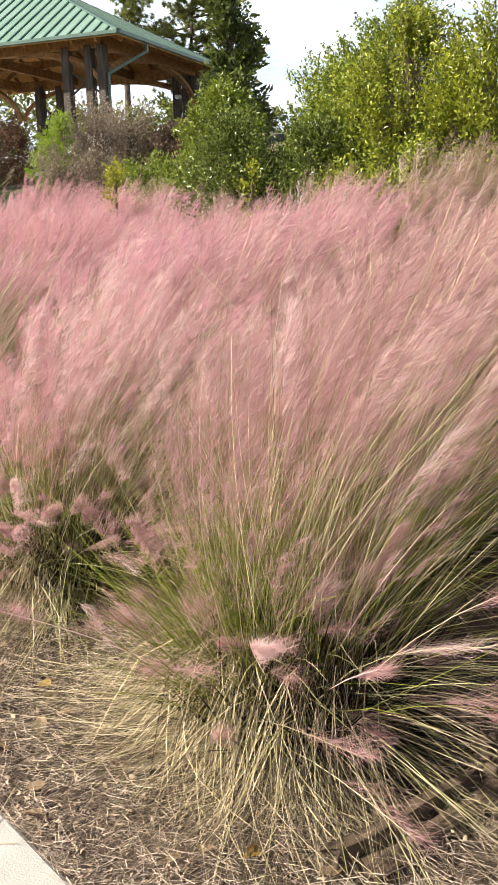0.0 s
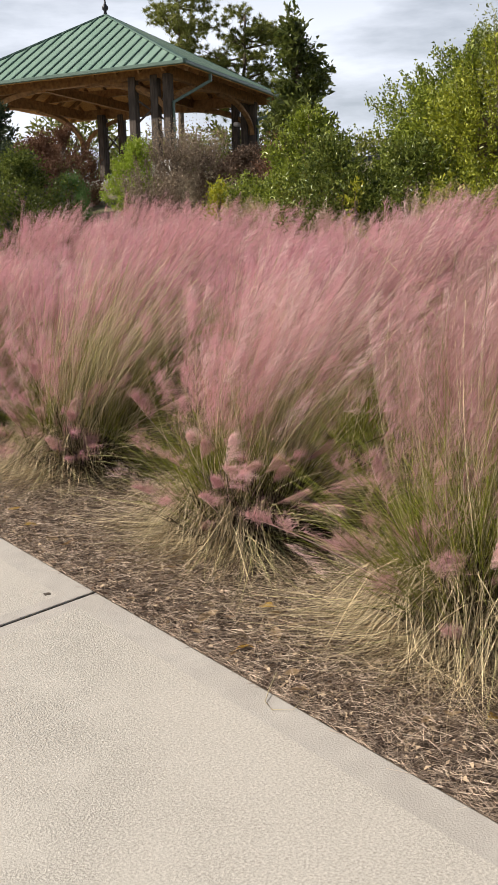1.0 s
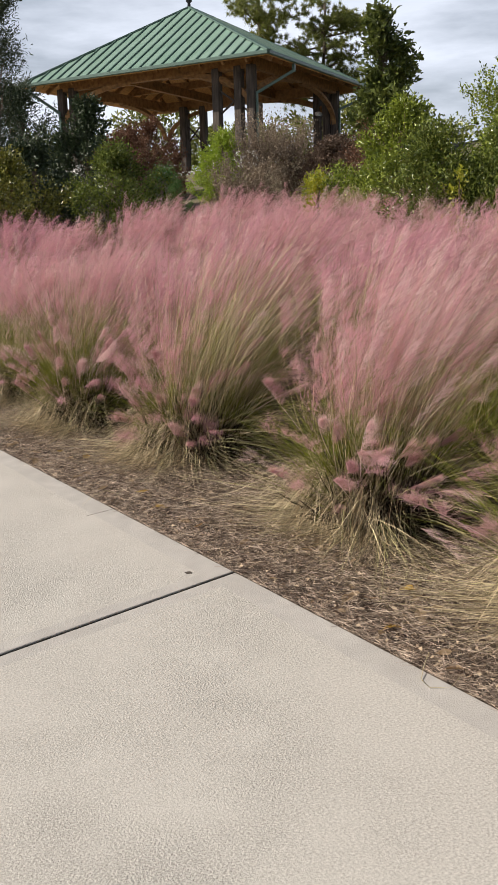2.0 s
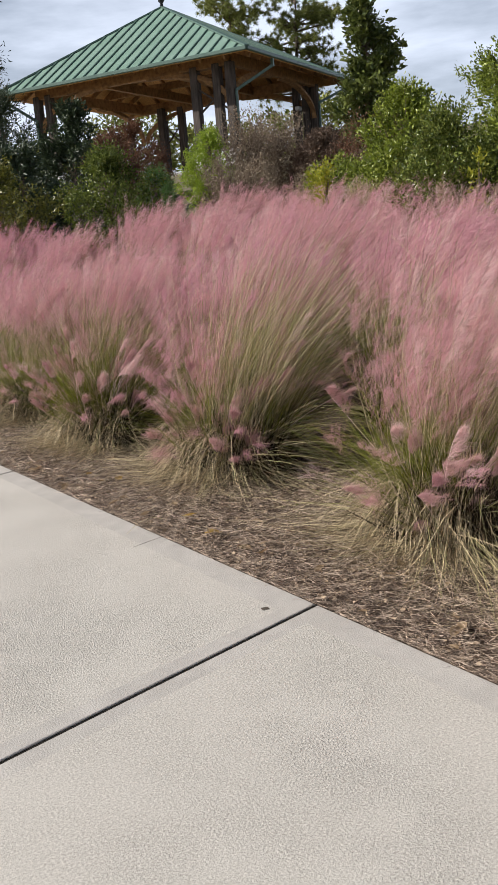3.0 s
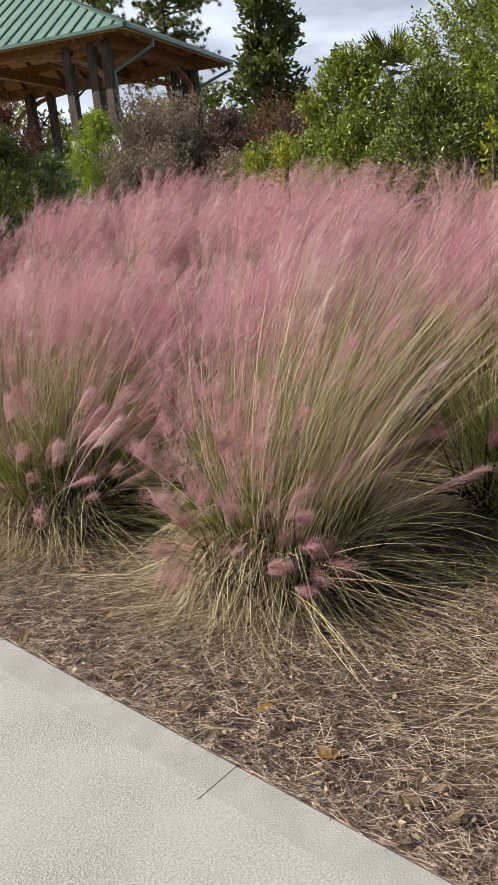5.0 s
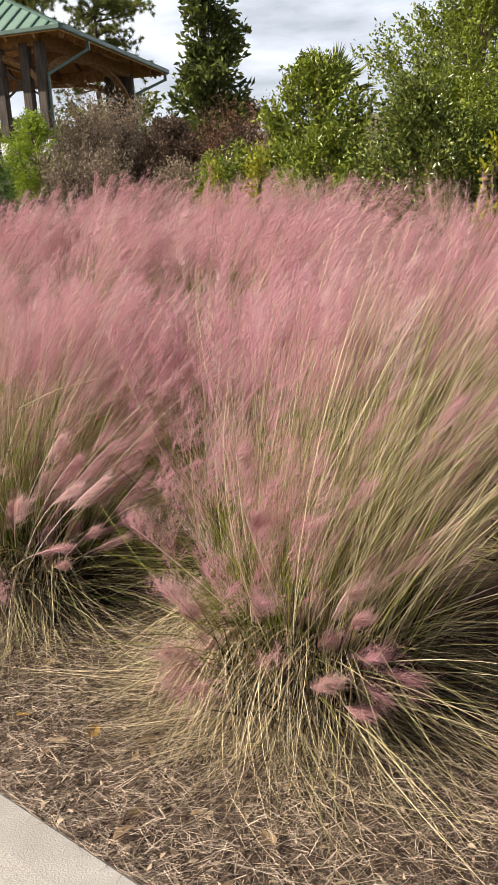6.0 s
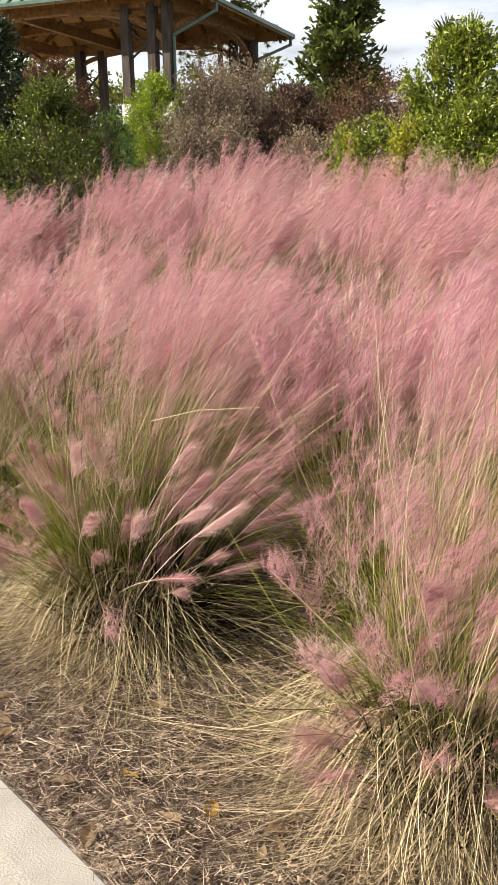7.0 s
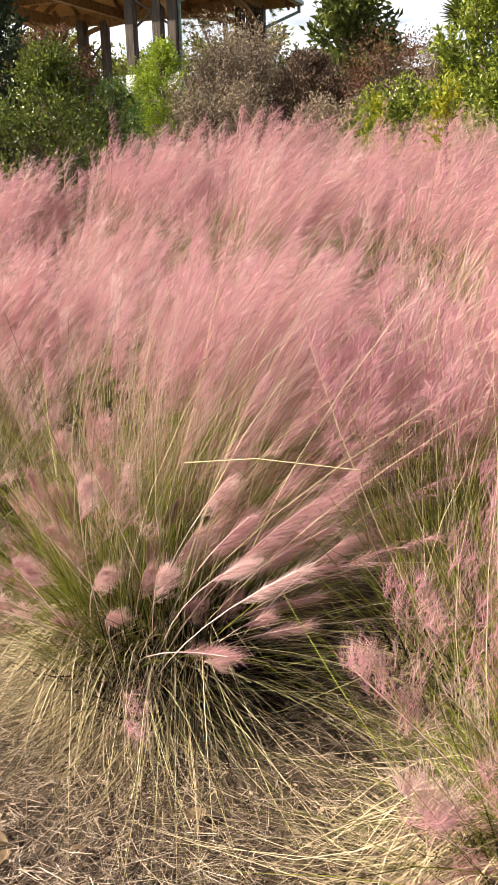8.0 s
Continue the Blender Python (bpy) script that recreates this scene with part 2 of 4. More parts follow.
def curves(p0, d, length, droop, wind, n, floor=None):
    """Stations along n + 1 steps of blades that start at p0 along d and bend down and with the wind."""
    t = np.linspace(0, 1, n + 1)[None, :, None]
    L = length[:, None, None]
    p = p0[:, None] + d[:, None] * L * t - UP * (droop[:, None, None] * L * t ** 2) + wind[:, None] * L * t ** 2
    if floor is not None:
        low = floor + rng.uniform(0.0, 0.05, (len(p0), 1))
        p[..., 2] = np.where(t[..., 0] > 0.05, np.maximum(p[..., 2], low), p[..., 2])
    return p


def ribbons(p, width, taper=0.15):
    """Flat, tapering ribbons along the stations p (m, n + 1, 3); gives verts and quads."""
    m, k, _ = p.shape
    tan = unit(np.gradient(p, axis=1))
    side = unit(np.cross(tan, unit(rng.normal(size=(m, 1, 3))) + 0 * tan))
    t = np.linspace(0, 1, k)[None, :, None]
    w = width[:, None, None] * (1 - (1 - taper) * t ** 1.5) * 0.5
    v = np.stack([p - side * w, p + side * w], 2).reshape(-1, 3)
    base = (np.arange(m)[:, None] * k + np.arange(k - 1)[None]) * 2
    q = np.stack([base, base + 1, base + 3, base + 2], -1).reshape(-1, 4)
    return v, q


def joined(chunks):
    vs, fs, o = [], [], 0
    for v, f in chunks:
        vs.append(v)
        fs.append(f + o)
        o += len(v)
    return np.concatenate(vs), np.concatenate(fs)


def hairs(root, d, length, width):
    """Thin three-cornered strands."""
    side = unit(np.cross(d, rng.normal(size=d.shape))) * width[:, None] * 0.5
    v = np.stack([root - side, root + side, root + d * length[:, None]], 1).reshape(-1, 3)
    return v, np.arange(len(v)).reshape(-1, 3)


def tube(points, radii, sides=5):
    """Verts and quads of a tapering tube along points."""
    p, r = np.asarray(points, float), np.asarray(radii, float)
    tan = unit(np.gradient(p, axis=0))
    a = unit(np.cross(tan, np.array([0.31, 0.87, 0.37])))
    b = np.cross(tan, a)
    an = np.linspace(0, 2 * np.pi, sides, endpoint=False)
    v = p[:, None] + r[:, None, None] * (a[:, None] * np.cos(an)[None, :, None] + b[:, None] * np.sin(an)[None, :, None])
    k = len(p)
    i, j = np.meshgrid(np.arange(k - 1), np.arange(sides), indexing="ij")
    q = np.stack([i * sides + j, i * sides + (j + 1) % sides, (i + 1) * sides + (j + 1) % sides, (i + 1) * sides + j], -1).reshape(-1, 4)
    return v.reshape(-1, 3), q


def box(bm, x0, x1, y0, y1, z0, z1, m=None, bevel=0.0):
    r = bmesh.ops.create_cube(bm, size=1.0)
    vs = r["verts"]
    bmesh.ops.scale(bm, vec=(x1 - x0, y1 - y0, z1 - z0), verts=vs)
    bmesh.ops.translate(bm, vec=((x0 + x1) / 2, (y0 + y1) / 2, (z0 + z1) / 2), verts=vs)
    if bevel:
        es = list({e for v in vs for e in v.link_edges})
        out = bmesh.ops.bevel(bm, geom=es, offset=bevel, segments=1, affect="EDGES")
        vs = list({v for f in out["faces"] for v in f.verts} | {v for v in vs if v.is_valid})
    if m is not None:
        bmesh.ops.transform(bm, matrix=m, verts=vs)
    return vs


def beam(bm, a, b, w, h, bevel=0.01):
    """A square timber from a to b."""
    a, b = Vector(a), Vector(b)
    d = b - a
    q = d.to_track_quat("X", "Z").to_matrix().to_4x4()
    box(bm, 0, d.length, -w / 2, w / 2, -h / 2, h / 2, Matrix.Translation(a) @ q, bevel)


# ---- ground ----


def smooth(a, b, x):
    t = np.clip((x - a) / (b - a), 0, 1)
    return t * t * (3 - 2 * t)


def rise(x, y):
    """Height of the ground: level at the walk, a planted bank behind it, a hill top under the pavilion."""
    x, y = np.asarray(x, float), np.asarray(y, float)
    s = x + 0.8 * np.clip(y - 4, 0, 5) * smooth(0.7, 2.0, x) * (1 - 0.75 * smooth(1.8, 5, x)) + 0.2 * np.maximum(0, y - 14) * smooth(1, 5, x)
    z = np.where(s < 5, 0.16 * np.maximum(0, s - 0.8), 0.67 + 0.25 * (s - 5))
    z = np.minimum(z, 3.6 + 0.0 * s)
    return z * smooth(0.3, 1.4, x) - 0.008


def ground_mesh():
    xs = np.concatenate([[-400, -150, -60, -25, -10, -5, -3.2], np.arange(-2.9, 0.0, 0.6), np.arange(-0.02, 3.0, 0.05), np.arange(3.0, 26, 0.4),
                         [28, 32, 40, 55, 80, 150, 400]])
    ys = np.concatenate([[-400, -150, -60, -25, -12, -7], np.arange(-5, -2.6, 0.2), np.arange(-2.6, 5.2, 0.06), np.arange(5.2, 40, 0.4), [44, 55, 80, 150, 400]])
    X, Y = np.meshgrid(xs, ys, indexing="ij")
    Z = rise(X, Y)
    bump = np.array([[noise.fractal(Vector((a * 6, b * 6, 0.3)), 0.7, 2.1, 5) for b in ys] for a in xs])
    near = smooth(0.0, 0.12, X)
    Z = Z + 0.018 * bump * near + 0.03 * bump * smooth(1.2, 3, X) - 0.05 * (1 - smooth(-0.05, 0.0, X)) * (X > -3.1)
    nx, ny = len(xs), len(ys)
    i, j = np.meshgrid(np.arange(nx - 1), np.arange(ny - 1), indexing="ij")
    q = np.stack([i * ny + j, (i + 1) * ny + j, (i + 1) * ny + j + 1, i * ny + j + 1], -1).reshape(-1, 4)
    me = faces_mesh("ground", np.stack([X, Y, Z], -1).reshape(-1, 3), q)
    far = (xs[i.ravel()] > 5.0) | (xs[i.ravel()] < -3.0)
    me.materials.append(M_MULCH)
    me.materials.append(M_LAWN)
    me.polygons.foreach_set("material_index", far.astype(np.int32))
    me.polygons.foreach_set("use_smooth", [True] * len(me.polygons))
    return me


ground = new("ground", ground_mesh())
tagged(ground, "brown mulched planting bed rising to a grassy hill", "ground", "", "structure")

# ---- concrete walk ----
pavement = thing("pavement", "pale concrete walk of pebbled slabs with smooth edges", "pavement", kind="structure")


SKEW = 0.18


def slab(y0, y1):
    """A slab with smooth trowelled borders; the pebbled field lies a little lower. The joints run askew."""
    bm = bmesh.new()
    x0, x1, edge, b = -3.0, 0.0, 0.128, 0.07
    xs = [x0, x0 + edge, x0 + edge + 0.004, x1 - edge - 0.004, x1 - edge, x1 - 0.012, x1]
    ys = [y0, y0 + 0.003, y0 + b, y0 + b + 0.003, y1 - b - 0.003, y1 - b, y1 - 0.003, y1]
    grid = {}
    for i, x in enumerate(xs):
        for j, y in enumerate(ys):
            z = 0.0
            if i == len(xs) - 1:
                z = -0.008
            if j in (0, len(ys) - 1):
                z = min(z, -0.002)
            grid[i, j] = bm.verts.new((x, y + SKEW * x, z))
    for i in range(len(xs) - 1):
        for j in range(len(ys) - 1):
            f = bm.faces.new((grid[i, j], grid[i + 1, j], grid[i + 1, j + 1], grid[i, j + 1]))
            f.material_index = 1 if i == 2 and j == 3 else 0
    ring = [(i, 0) for i in range(len(xs))] + [(len(xs) - 1, j) for j in range(1, len(ys))]
    ring += [(i, len(ys) - 1) for i in range(len(xs) - 2, -1, -1)] + [(0, j) for j in range(len(ys) - 2, 0, -1)]
    low = {k: bm.verts.new((grid[k].co.x, grid[k].co.y, -0.11)) for k in ring}
    for a, c in zip(ring, ring[1:] + ring[:1]):
        bm.faces.new((grid[c], grid[a], low[a], low[c]))
    return part("slab", bm, [M_BORDER, M_PEBBLE], pavement)


def skewed_strip(name, y, half, z, x0, mt, label, depth=0.10):
    bm = bmesh.new()
    for v in box(bm, x0, -0.004, -half, half, z - depth, z):
        v.co.y += y + SKEW * v.co.x
    part(name, bm, mt, pavement, label)


for k in range(-4, 9):
    slab(3.05 * k + 0.009, 3.05 * k + 3.041)
    skewed_strip("joint_strip", 3.05 * k, 0.0088, -0.006, -2.99, M_JOINT, "dark fibre joint strip")
for y in (1.13,):
    skewed_strip("score_mark", y, 0.0016, 0.0005, -0.17, M_SPOT, "short scored line in the smooth edge", 0.004)
for x, y, r in ((-0.162, 0.10, 0.016), (-0.59, 1.885, 0.018), (-0.9, -1.75, 0.008)):
    bm = bmesh.new()
    vs = bmesh.ops.create_circle(bm, cap_ends=True, radius=r, segments=14)["verts"]
    for v in vs:
        v.co *= rng.uniform(0.7, 1.15)
        v.co.z = 0.0
    ext = bmesh.ops.extrude_face_region(bm, geom=bm.faces[:])
    bmesh.ops.translate(bm, vec=(0, 0, 0.0025), verts=[g for g in ext["geom"] if isinstance(g, bmesh.types.BMVert)])
    bmesh.ops.translate(bm, vec=(x, y, -0.001), verts=bm.verts)
    part("stain", bm, M_SPOT, pavement, "dark stain on the concrete")

# ---- pink muhly grass ----
WIND = np.array([0.72, -0.62, 0.0])


def cone_dirs(n, e0, e1, lean=0.0):
    """Directions with elevations between e0 and e1 degrees, all round, leaning with the wind."""
    az, el = rng.uniform(0, 2 * np.pi, n), np.radians(rng.uniform(e0, e1, n))
    d = np.stack([np.cos(az) * np.cos(el), np.sin(az) * np.cos(el), np.sin(el)], -1)
    return unit(d + lean * WIND)


def bunched(n, e0, e1, lean, bunches, tight=0.22):
    """Directions gathered into bunches, with gaps between them. Gives the directions and each one's bunch."""
    which = rng.integers(0, bunches, n)
    az = rng.uniform(0, 2 * np.pi, bunches)[which] + rng.normal(0, tight, n)
    mid = rng.uniform(e0, e1, bunches)[which]
    el = np.radians(np.clip(mid + rng.normal(0, 6, n), e0, 90))
    d = np.stack([np.cos(az) * np.cos(el), np.sin(az) * np.cos(el), np.sin(el)], -1)
    return unit(d + lean * WIND), which


def roots(n, r):
    a, q = rng.uniform(0, 2 * np.pi, n), r * np.sqrt(rng.uniform(0, 1, n))
    return np.stack([q * np.cos(a), q * np.sin(a), np.full(n, -0.01)], -1)


def panicles(p, per, width, spread, size, first=0.5, drift=0.45, fine=0.045, loose=0.75, twigs=26):
    """An airy haze of short fine strands round the upper part of each culm p (m, k, 3), streaming with the wind to one side."""
    m, k, _ = p.shape
    first = np.broadcast_to(np.asarray(first, float).reshape(-1, 1), (m, 1))
    s = first + (1 - first) * rng.uniform(0, 1, (m, twigs)) ** 0.9
    f = s * (k - 1)
    i = np.minimum(f.astype(int), k - 2)
    u = (f - i)[..., None]
    rows = np.arange(m)[:, None]
    root = p[rows, i] * (1 - u) + p[rows, i + 1] * u
    tan = unit(p[rows, i + 1] - p[rows, i])
    prof = np.clip(np.minimum((s - first) / 0.12 + 0.45, (1.08 - s) / 0.34), 0.2, 1)
    d = unit(0.75 * tan + spread * unit(rng.normal(size=tan.shape)) * rng.uniform(0.3, 1.2, (m, twigs, 1)) + drift * WIND * rng.uniform(0.3, 1.3, (m, twigs, 1)))
    ln = size * rng.uniform(0.6, 1.35, (m, twigs)) * prof
    # fine strands along each side twig
    q = max(1, per // twigs)
    v = rng.uniform(0.05, 1.0, (m, twigs, q, 1))
    start = root[:, :, None] + d[:, :, None] * ln[..., None, None] * v
    dd = unit(0.9 * d[:, :, None] + unit(rng.normal(size=start.shape)) * loose)
    ll = fine * rng.uniform(0.5, 1.4, (m, twigs, q))
    a = hairs(root.reshape(-1, 3), d.reshape(-1, 3), ln.ravel() * 1.1, width * rng.uniform(0.7, 1.2, m * twigs))
    b = hairs(start.reshape(-1, 3), dd.reshape(-1, 3), ll.ravel(), width * rng.uniform(0.6, 1.2, ll.size))
    return joined([a, b])


def within(p):
    """Those strands that stop short of the concrete."""
    return p[p[..., 0].min(1) > -0.74]


def stray(n, amount):
    """A sideways bend of its own for each strand."""
    return rng.normal(0, amount, (n, 3)) * np.array([1, 1, 0])


def bearing(d, at):
    """How far each direction turns from the bearing at, in radians."""
    off = np.arctan2(d[:, 1], d[:, 0]) - math.radians(at)
    return np.abs(np.arctan2(np.sin(off), np.cos(off)))


def parted(d, at, half, share):
    """True for directions outside a gap round the bearing at, and for a share of those in it."""
    return (bearing(d, at) > half) | (rng.uniform(0, 1, len(d)) < share)


def spread_dirs(n, az0, az1, e0, e1):
    """Directions between two bearings and two elevations, in degrees."""
    az, el = np.radians(rng.uniform(az0, az1, n)), np.radians(rng.uniform(e0, e1, n))
    return np.stack([np.cos(az) * np.cos(el), np.sin(az) * np.cos(el), np.sin(el)], -1)


def plain_clump(seed):
    """A clump of the massed planting: blades, skirt, thatch darkened for shade, stalks and plumes with less detail."""
    global rng
    rng = np.random.default_rng(seed)
    out, nb, ns, nc, nl = {}, 620, 260, 210, 16
    p = within(curves(roots(nb, 0.18), cone_dirs(nb, 46, 88, 0.08), rng.uniform(0.5, 1.15, nb), rng.uniform(0.06, 0.4, nb), WIND * rng.uniform(0, 0.2, (nb, 1)) + stray(nb, 0.1), 3, 0.01))
    out["foliage"] = faces_mesh("foliage", *ribbons(p, rng.uniform(0.0025, 0.005, len(p))))
    p = within(curves(roots(ns, 0.2), cone_dirs(ns, 10, 65), rng.uniform(0.5, 1.0, ns), rng.uniform(0.3, 1.2, ns), stray(ns, 0.18), 4, 0.024))
    out["skirt"] = faces_mesh("skirt", *ribbons(p, rng.uniform(0.002, 0.0045, len(p))))
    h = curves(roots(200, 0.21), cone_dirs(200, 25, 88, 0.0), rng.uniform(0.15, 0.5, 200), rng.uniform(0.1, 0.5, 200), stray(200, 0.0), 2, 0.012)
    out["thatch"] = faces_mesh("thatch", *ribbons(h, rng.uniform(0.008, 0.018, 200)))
    bunch_d, which = bunched(nc, 56, 88, 0.05, 14, 0.3)
    d = np.concatenate([bunch_d, cone_dirs(nl, 36, 58, 0.06)])
    begin = np.concatenate([rng.uniform(0.58, 0.80, 14)[which], np.full(nl, 0.7)])
    L = np.concatenate([rng.uniform(0.98, 1.30, nc), rng.uniform(0.6, 1.0, nl)])
    p = curves(roots(nc + nl, 0.17), d, L, np.concatenate([rng.uniform(0.02, 0.14, nc), rng.uniform(0.15, 0.45, nl)]), WIND * rng.uniform(0.12, 0.42, (nc + nl, 1)), 4, 0.05)
    ne = 140
    bare = curves(roots(ne, 0.18), cone_dirs(ne, 52, 88, 0.08), rng.uniform(0.6, 1.3, ne), rng.uniform(0.03, 0.2, ne), WIND * rng.uniform(0.05, 0.35, (ne, 1)) + stray(ne, 0.08), 4, 0.05)
    out["flower_stem"] = faces_mesh("flower_stem", *ribbons(np.concatenate([p, bare]), rng.uniform(0.0018, 0.0036, nc + nl + ne), 0.4))
    pale = rng.uniform(0, 1, nc + nl) < 0.12
    out["plume"] = faces_mesh("plume", *panicles(p[~pale], 117, 0.0015, 0.42, 0.145, begin[~pale], 0.6, 0.06, 0.66))
    out["pale_plume"] = faces_mesh("pale_plume", *panicles(p[pale], 104, 0.0013, 0.36, 0.12, begin[pale], 0.6, 0.06, 0.6))
    return out


def flag(low, high, out, mt, puff):
    """One bent stalk whose strands all stream to the lee side, like a small flag; the pale stalk edges it."""
    az = rng.uniform(120, 290)
    d = spread_dirs(1, az, az, low, high)
    q = curves(roots(1, 0.16), d, rng.uniform(0.45, 1.05, 1) * out, rng.uniform(0.06, 0.26, 1), WIND[None] * rng.uniform(0.0, 0.25), 8, 0.12)
    hv, hf = panicles(q, 896, 0.0008, 0.24, rng.uniform(0.055, 0.13) * puff, rng.uniform(0.66, 0.84), 0.85, 0.045, 0.42, 56)
    sv, sf = ribbons(q, np.full(1, 0.003), 0.6)
    tri = np.concatenate([sf[:, [0, 1, 2]], sf[:, [0, 2, 3]]])
    me = faces_mesh("tuft", *joined([(hv, hf), (sv, tri)]))
    me.materials.append(mt)
    me.materials.append(M_PALE)
    me.polygons.foreach_set("material_index", (np.arange(len(me.polygons)) >= len(hf)).astype(np.int32))
    return me


def full_clump(seed, lush=1.0, flags=20, fuzz=6, bald=None, stalk=(1.05, 1.40), bare_stems=420, spray=1.0, plumed=(0.64, 0.82), stand=0, fine=1.0, drape=None, pallid=0.18, puff=1.0):
    """A clump beside the walk, of separate parts: blades, skirt, thatch darkened for shade, stalks, pink, pale and
    faded strands, and low flags one by one.

    lush: share of green blades; flags, fuzz: low plumes that stand and that hang; bald: bearing, half angle and share
    of the stalks that keep their plumes; stalk: shortest and longest; bare_stems: stalks with no plume; spray: share of
    long straw blades on the lee side; plumed: where along the stalks the plumes begin; stand: stiff bare culms and long
    green blades on the bald side; fine: share of the strands in the plumes;
    drape: number of leaning stalks whose plumes hang low, and the bearings between which they lean; pallid: share of
    pale plumes, raised for sunlit tips;
    puff: size of the flags."""
    global rng
    rng = np.random.default_rng(seed)
    out = {}
    # green blades, thick on the windward side, sparse over the open crown on the lee side
    nb = int(4200 * lush)
    d = cone_dirs(nb, 38, 88, 0.05)
    d = d[parted(d, -92, 1.2, 0.05)]
    nb = len(d)
    p = curves(roots(nb, 0.19), d, rng.uniform(0.42, 0.98 + 0.22 * lush, nb), rng.uniform(0.06, 0.42, nb), WIND * rng.uniform(0, 0.18, (nb, 1)) + stray(nb, 0.11), 5, 0.01)
    p = within(p)
    blades = [ribbons(p, rng.uniform(0.0013, 0.0029, len(p)))]
    if stand:
        d = spread_dirs(stand, bald[0] - 75, bald[0] + 75, 59, 87)
        stiff = curves(roots(stand, 0.24), d, rng.uniform(0.7, 1.32, stand), rng.uniform(0.02, 0.12, stand), WIND * rng.uniform(0.05, 0.28, (stand, 1)) + stray(stand, 0.05), 5, 0.02)
        blades.append(ribbons(stiff[:stand // 3], rng.uniform(0.0012, 0.0026, stand // 3), 0.3))
    out["foliage"] = faces_mesh("foliage", *joined(blades))
    # long straight straw blades that spray out of the crown towards the lee side, in bunches with dark gaps
    nr = int(480 * spray)
    which = rng.integers(0, 34, nr)
    az = np.radians(np.concatenate([rng.uniform(-160, 15, 34)])[which]) + rng.normal(0, 0.09, nr)
    el = np.radians(np.clip(rng.uniform(2, 40, 34)[which] + rng.normal(0, 5, nr), 2, 60))
    d = np.stack([np.cos(az) * np.cos(el), np.sin(az) * np.cos(el), np.sin(el)], -1)
    sp = within(curves(roots(nr, 0.15) + UP * rng.uniform(0.02, 0.14, (nr, 1)), d, rng.uniform(0.5, 1.08, nr), rng.uniform(0.12, 0.62, nr), stray(nr, 0.09), 6, 0.02))
    half = len(sp) // 2
    chunks = [ribbons(sp[:half], rng.uniform(0.0014, 0.0042, half))]
    # arching blades all round
    ns = 800
    d = cone_dirs(ns, 14, 70)
    d = d[parted(d, -92, 1.2, 0.06)]
    ns = len(d)
    ar = within(curves(roots(ns, 0.2), d, rng.uniform(0.45, 1.1, ns) * (1 - 0.5 * np.maximum(0, -d[:, 0])), rng.uniform(0.4, 1.4, ns), stray(ns, 0.2), 6, 0.024))
    chunks.append(ribbons(ar, rng.uniform(0.0011, 0.0027, len(ar))))
    # a curtain of old straw-coloured blades that falls to the mulch on the side of the walk
    nd = 2300
    d = spread_dirs(nd, 115, 234, -12, 46)
    q0 = roots(nd, 0.2) + d * np.array([0.14, 0.14, 0]) + UP * rng.uniform(0.02, 0.32, (nd, 1))
    fall = within(curves(q0, d, rng.uniform(0.22, 0.74, nd) * rng.uniform(0.6, 1.0, nd), rng.uniform(1.0, 2.6, nd), stray(nd, 0.5), 6, 0.022))
    out["hay"] = faces_mesh("hay", *joined([ribbons(fall, rng.uniform(0.0009, 0.0026, len(fall))), ribbons(sp[half:], rng.uniform(0.0012, 0.0034, len(sp) - half))]))
    out["skirt"] = faces_mesh("skirt", *joined(chunks))
    # matted dead thatch round the crown, coloured near black to stand for its shade
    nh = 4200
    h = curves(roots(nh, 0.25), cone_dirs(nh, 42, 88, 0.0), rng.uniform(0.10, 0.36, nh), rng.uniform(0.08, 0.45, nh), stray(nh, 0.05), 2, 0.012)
    # and dead blades, darkened likewise, that hang from the open side to the mulch
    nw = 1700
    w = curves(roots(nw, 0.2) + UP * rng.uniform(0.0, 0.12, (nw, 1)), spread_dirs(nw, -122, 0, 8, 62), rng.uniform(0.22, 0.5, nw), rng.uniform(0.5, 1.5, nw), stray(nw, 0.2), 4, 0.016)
    # dark stubs added in the open crown, in place of its deep shade
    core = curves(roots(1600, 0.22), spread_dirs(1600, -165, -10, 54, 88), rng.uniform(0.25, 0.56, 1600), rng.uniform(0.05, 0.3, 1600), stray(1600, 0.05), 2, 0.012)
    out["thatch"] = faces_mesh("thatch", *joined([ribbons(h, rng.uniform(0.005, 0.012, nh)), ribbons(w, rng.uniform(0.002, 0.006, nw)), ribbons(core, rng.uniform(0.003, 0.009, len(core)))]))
    # tall stalks in bunches, then some that lean outward
    nc, nl, nq = 285, 46, 16
    bunch_d, which = bunched(nc, 60, 88, 0.05, nq, 0.26)
    d = np.concatenate([bunch_d, cone_dirs(nl, 34, 62, 0.08)])
    begin = np.concatenate([rng.uniform(*plumed, nq)[which], np.full(nl, 0.68)])
    L = np.concatenate([rng.uniform(*stalk, nc), rng.uniform(0.6, 1.0, nl)])
    droop = np.concatenate([rng.uniform(0.02, 0.13, nc), rng.uniform(0.15, 0.45, nl)])
    p = curves(roots(nc + nl, 0.18), d, L, droop, WIND * rng.uniform(0.10, 0.38, (nc + nl, 1)), 6, 0.05)
    de = cone_dirs(bare_stems, 56, 88, 0.10)
    if not stand:
        de = de[(de[:, 2] > 0.96) | parted(de, -80, 1.3, 0.15)]
    ne = len(de)
    bare = curves(roots(ne, 0.19), de, rng.uniform(0.55, stalk[1], ne), rng.uniform(0.02, 0.18, ne), WIND * rng.uniform(0.05, 0.32, (ne, 1)) + stray(ne, 0.07), 6, 0.05)
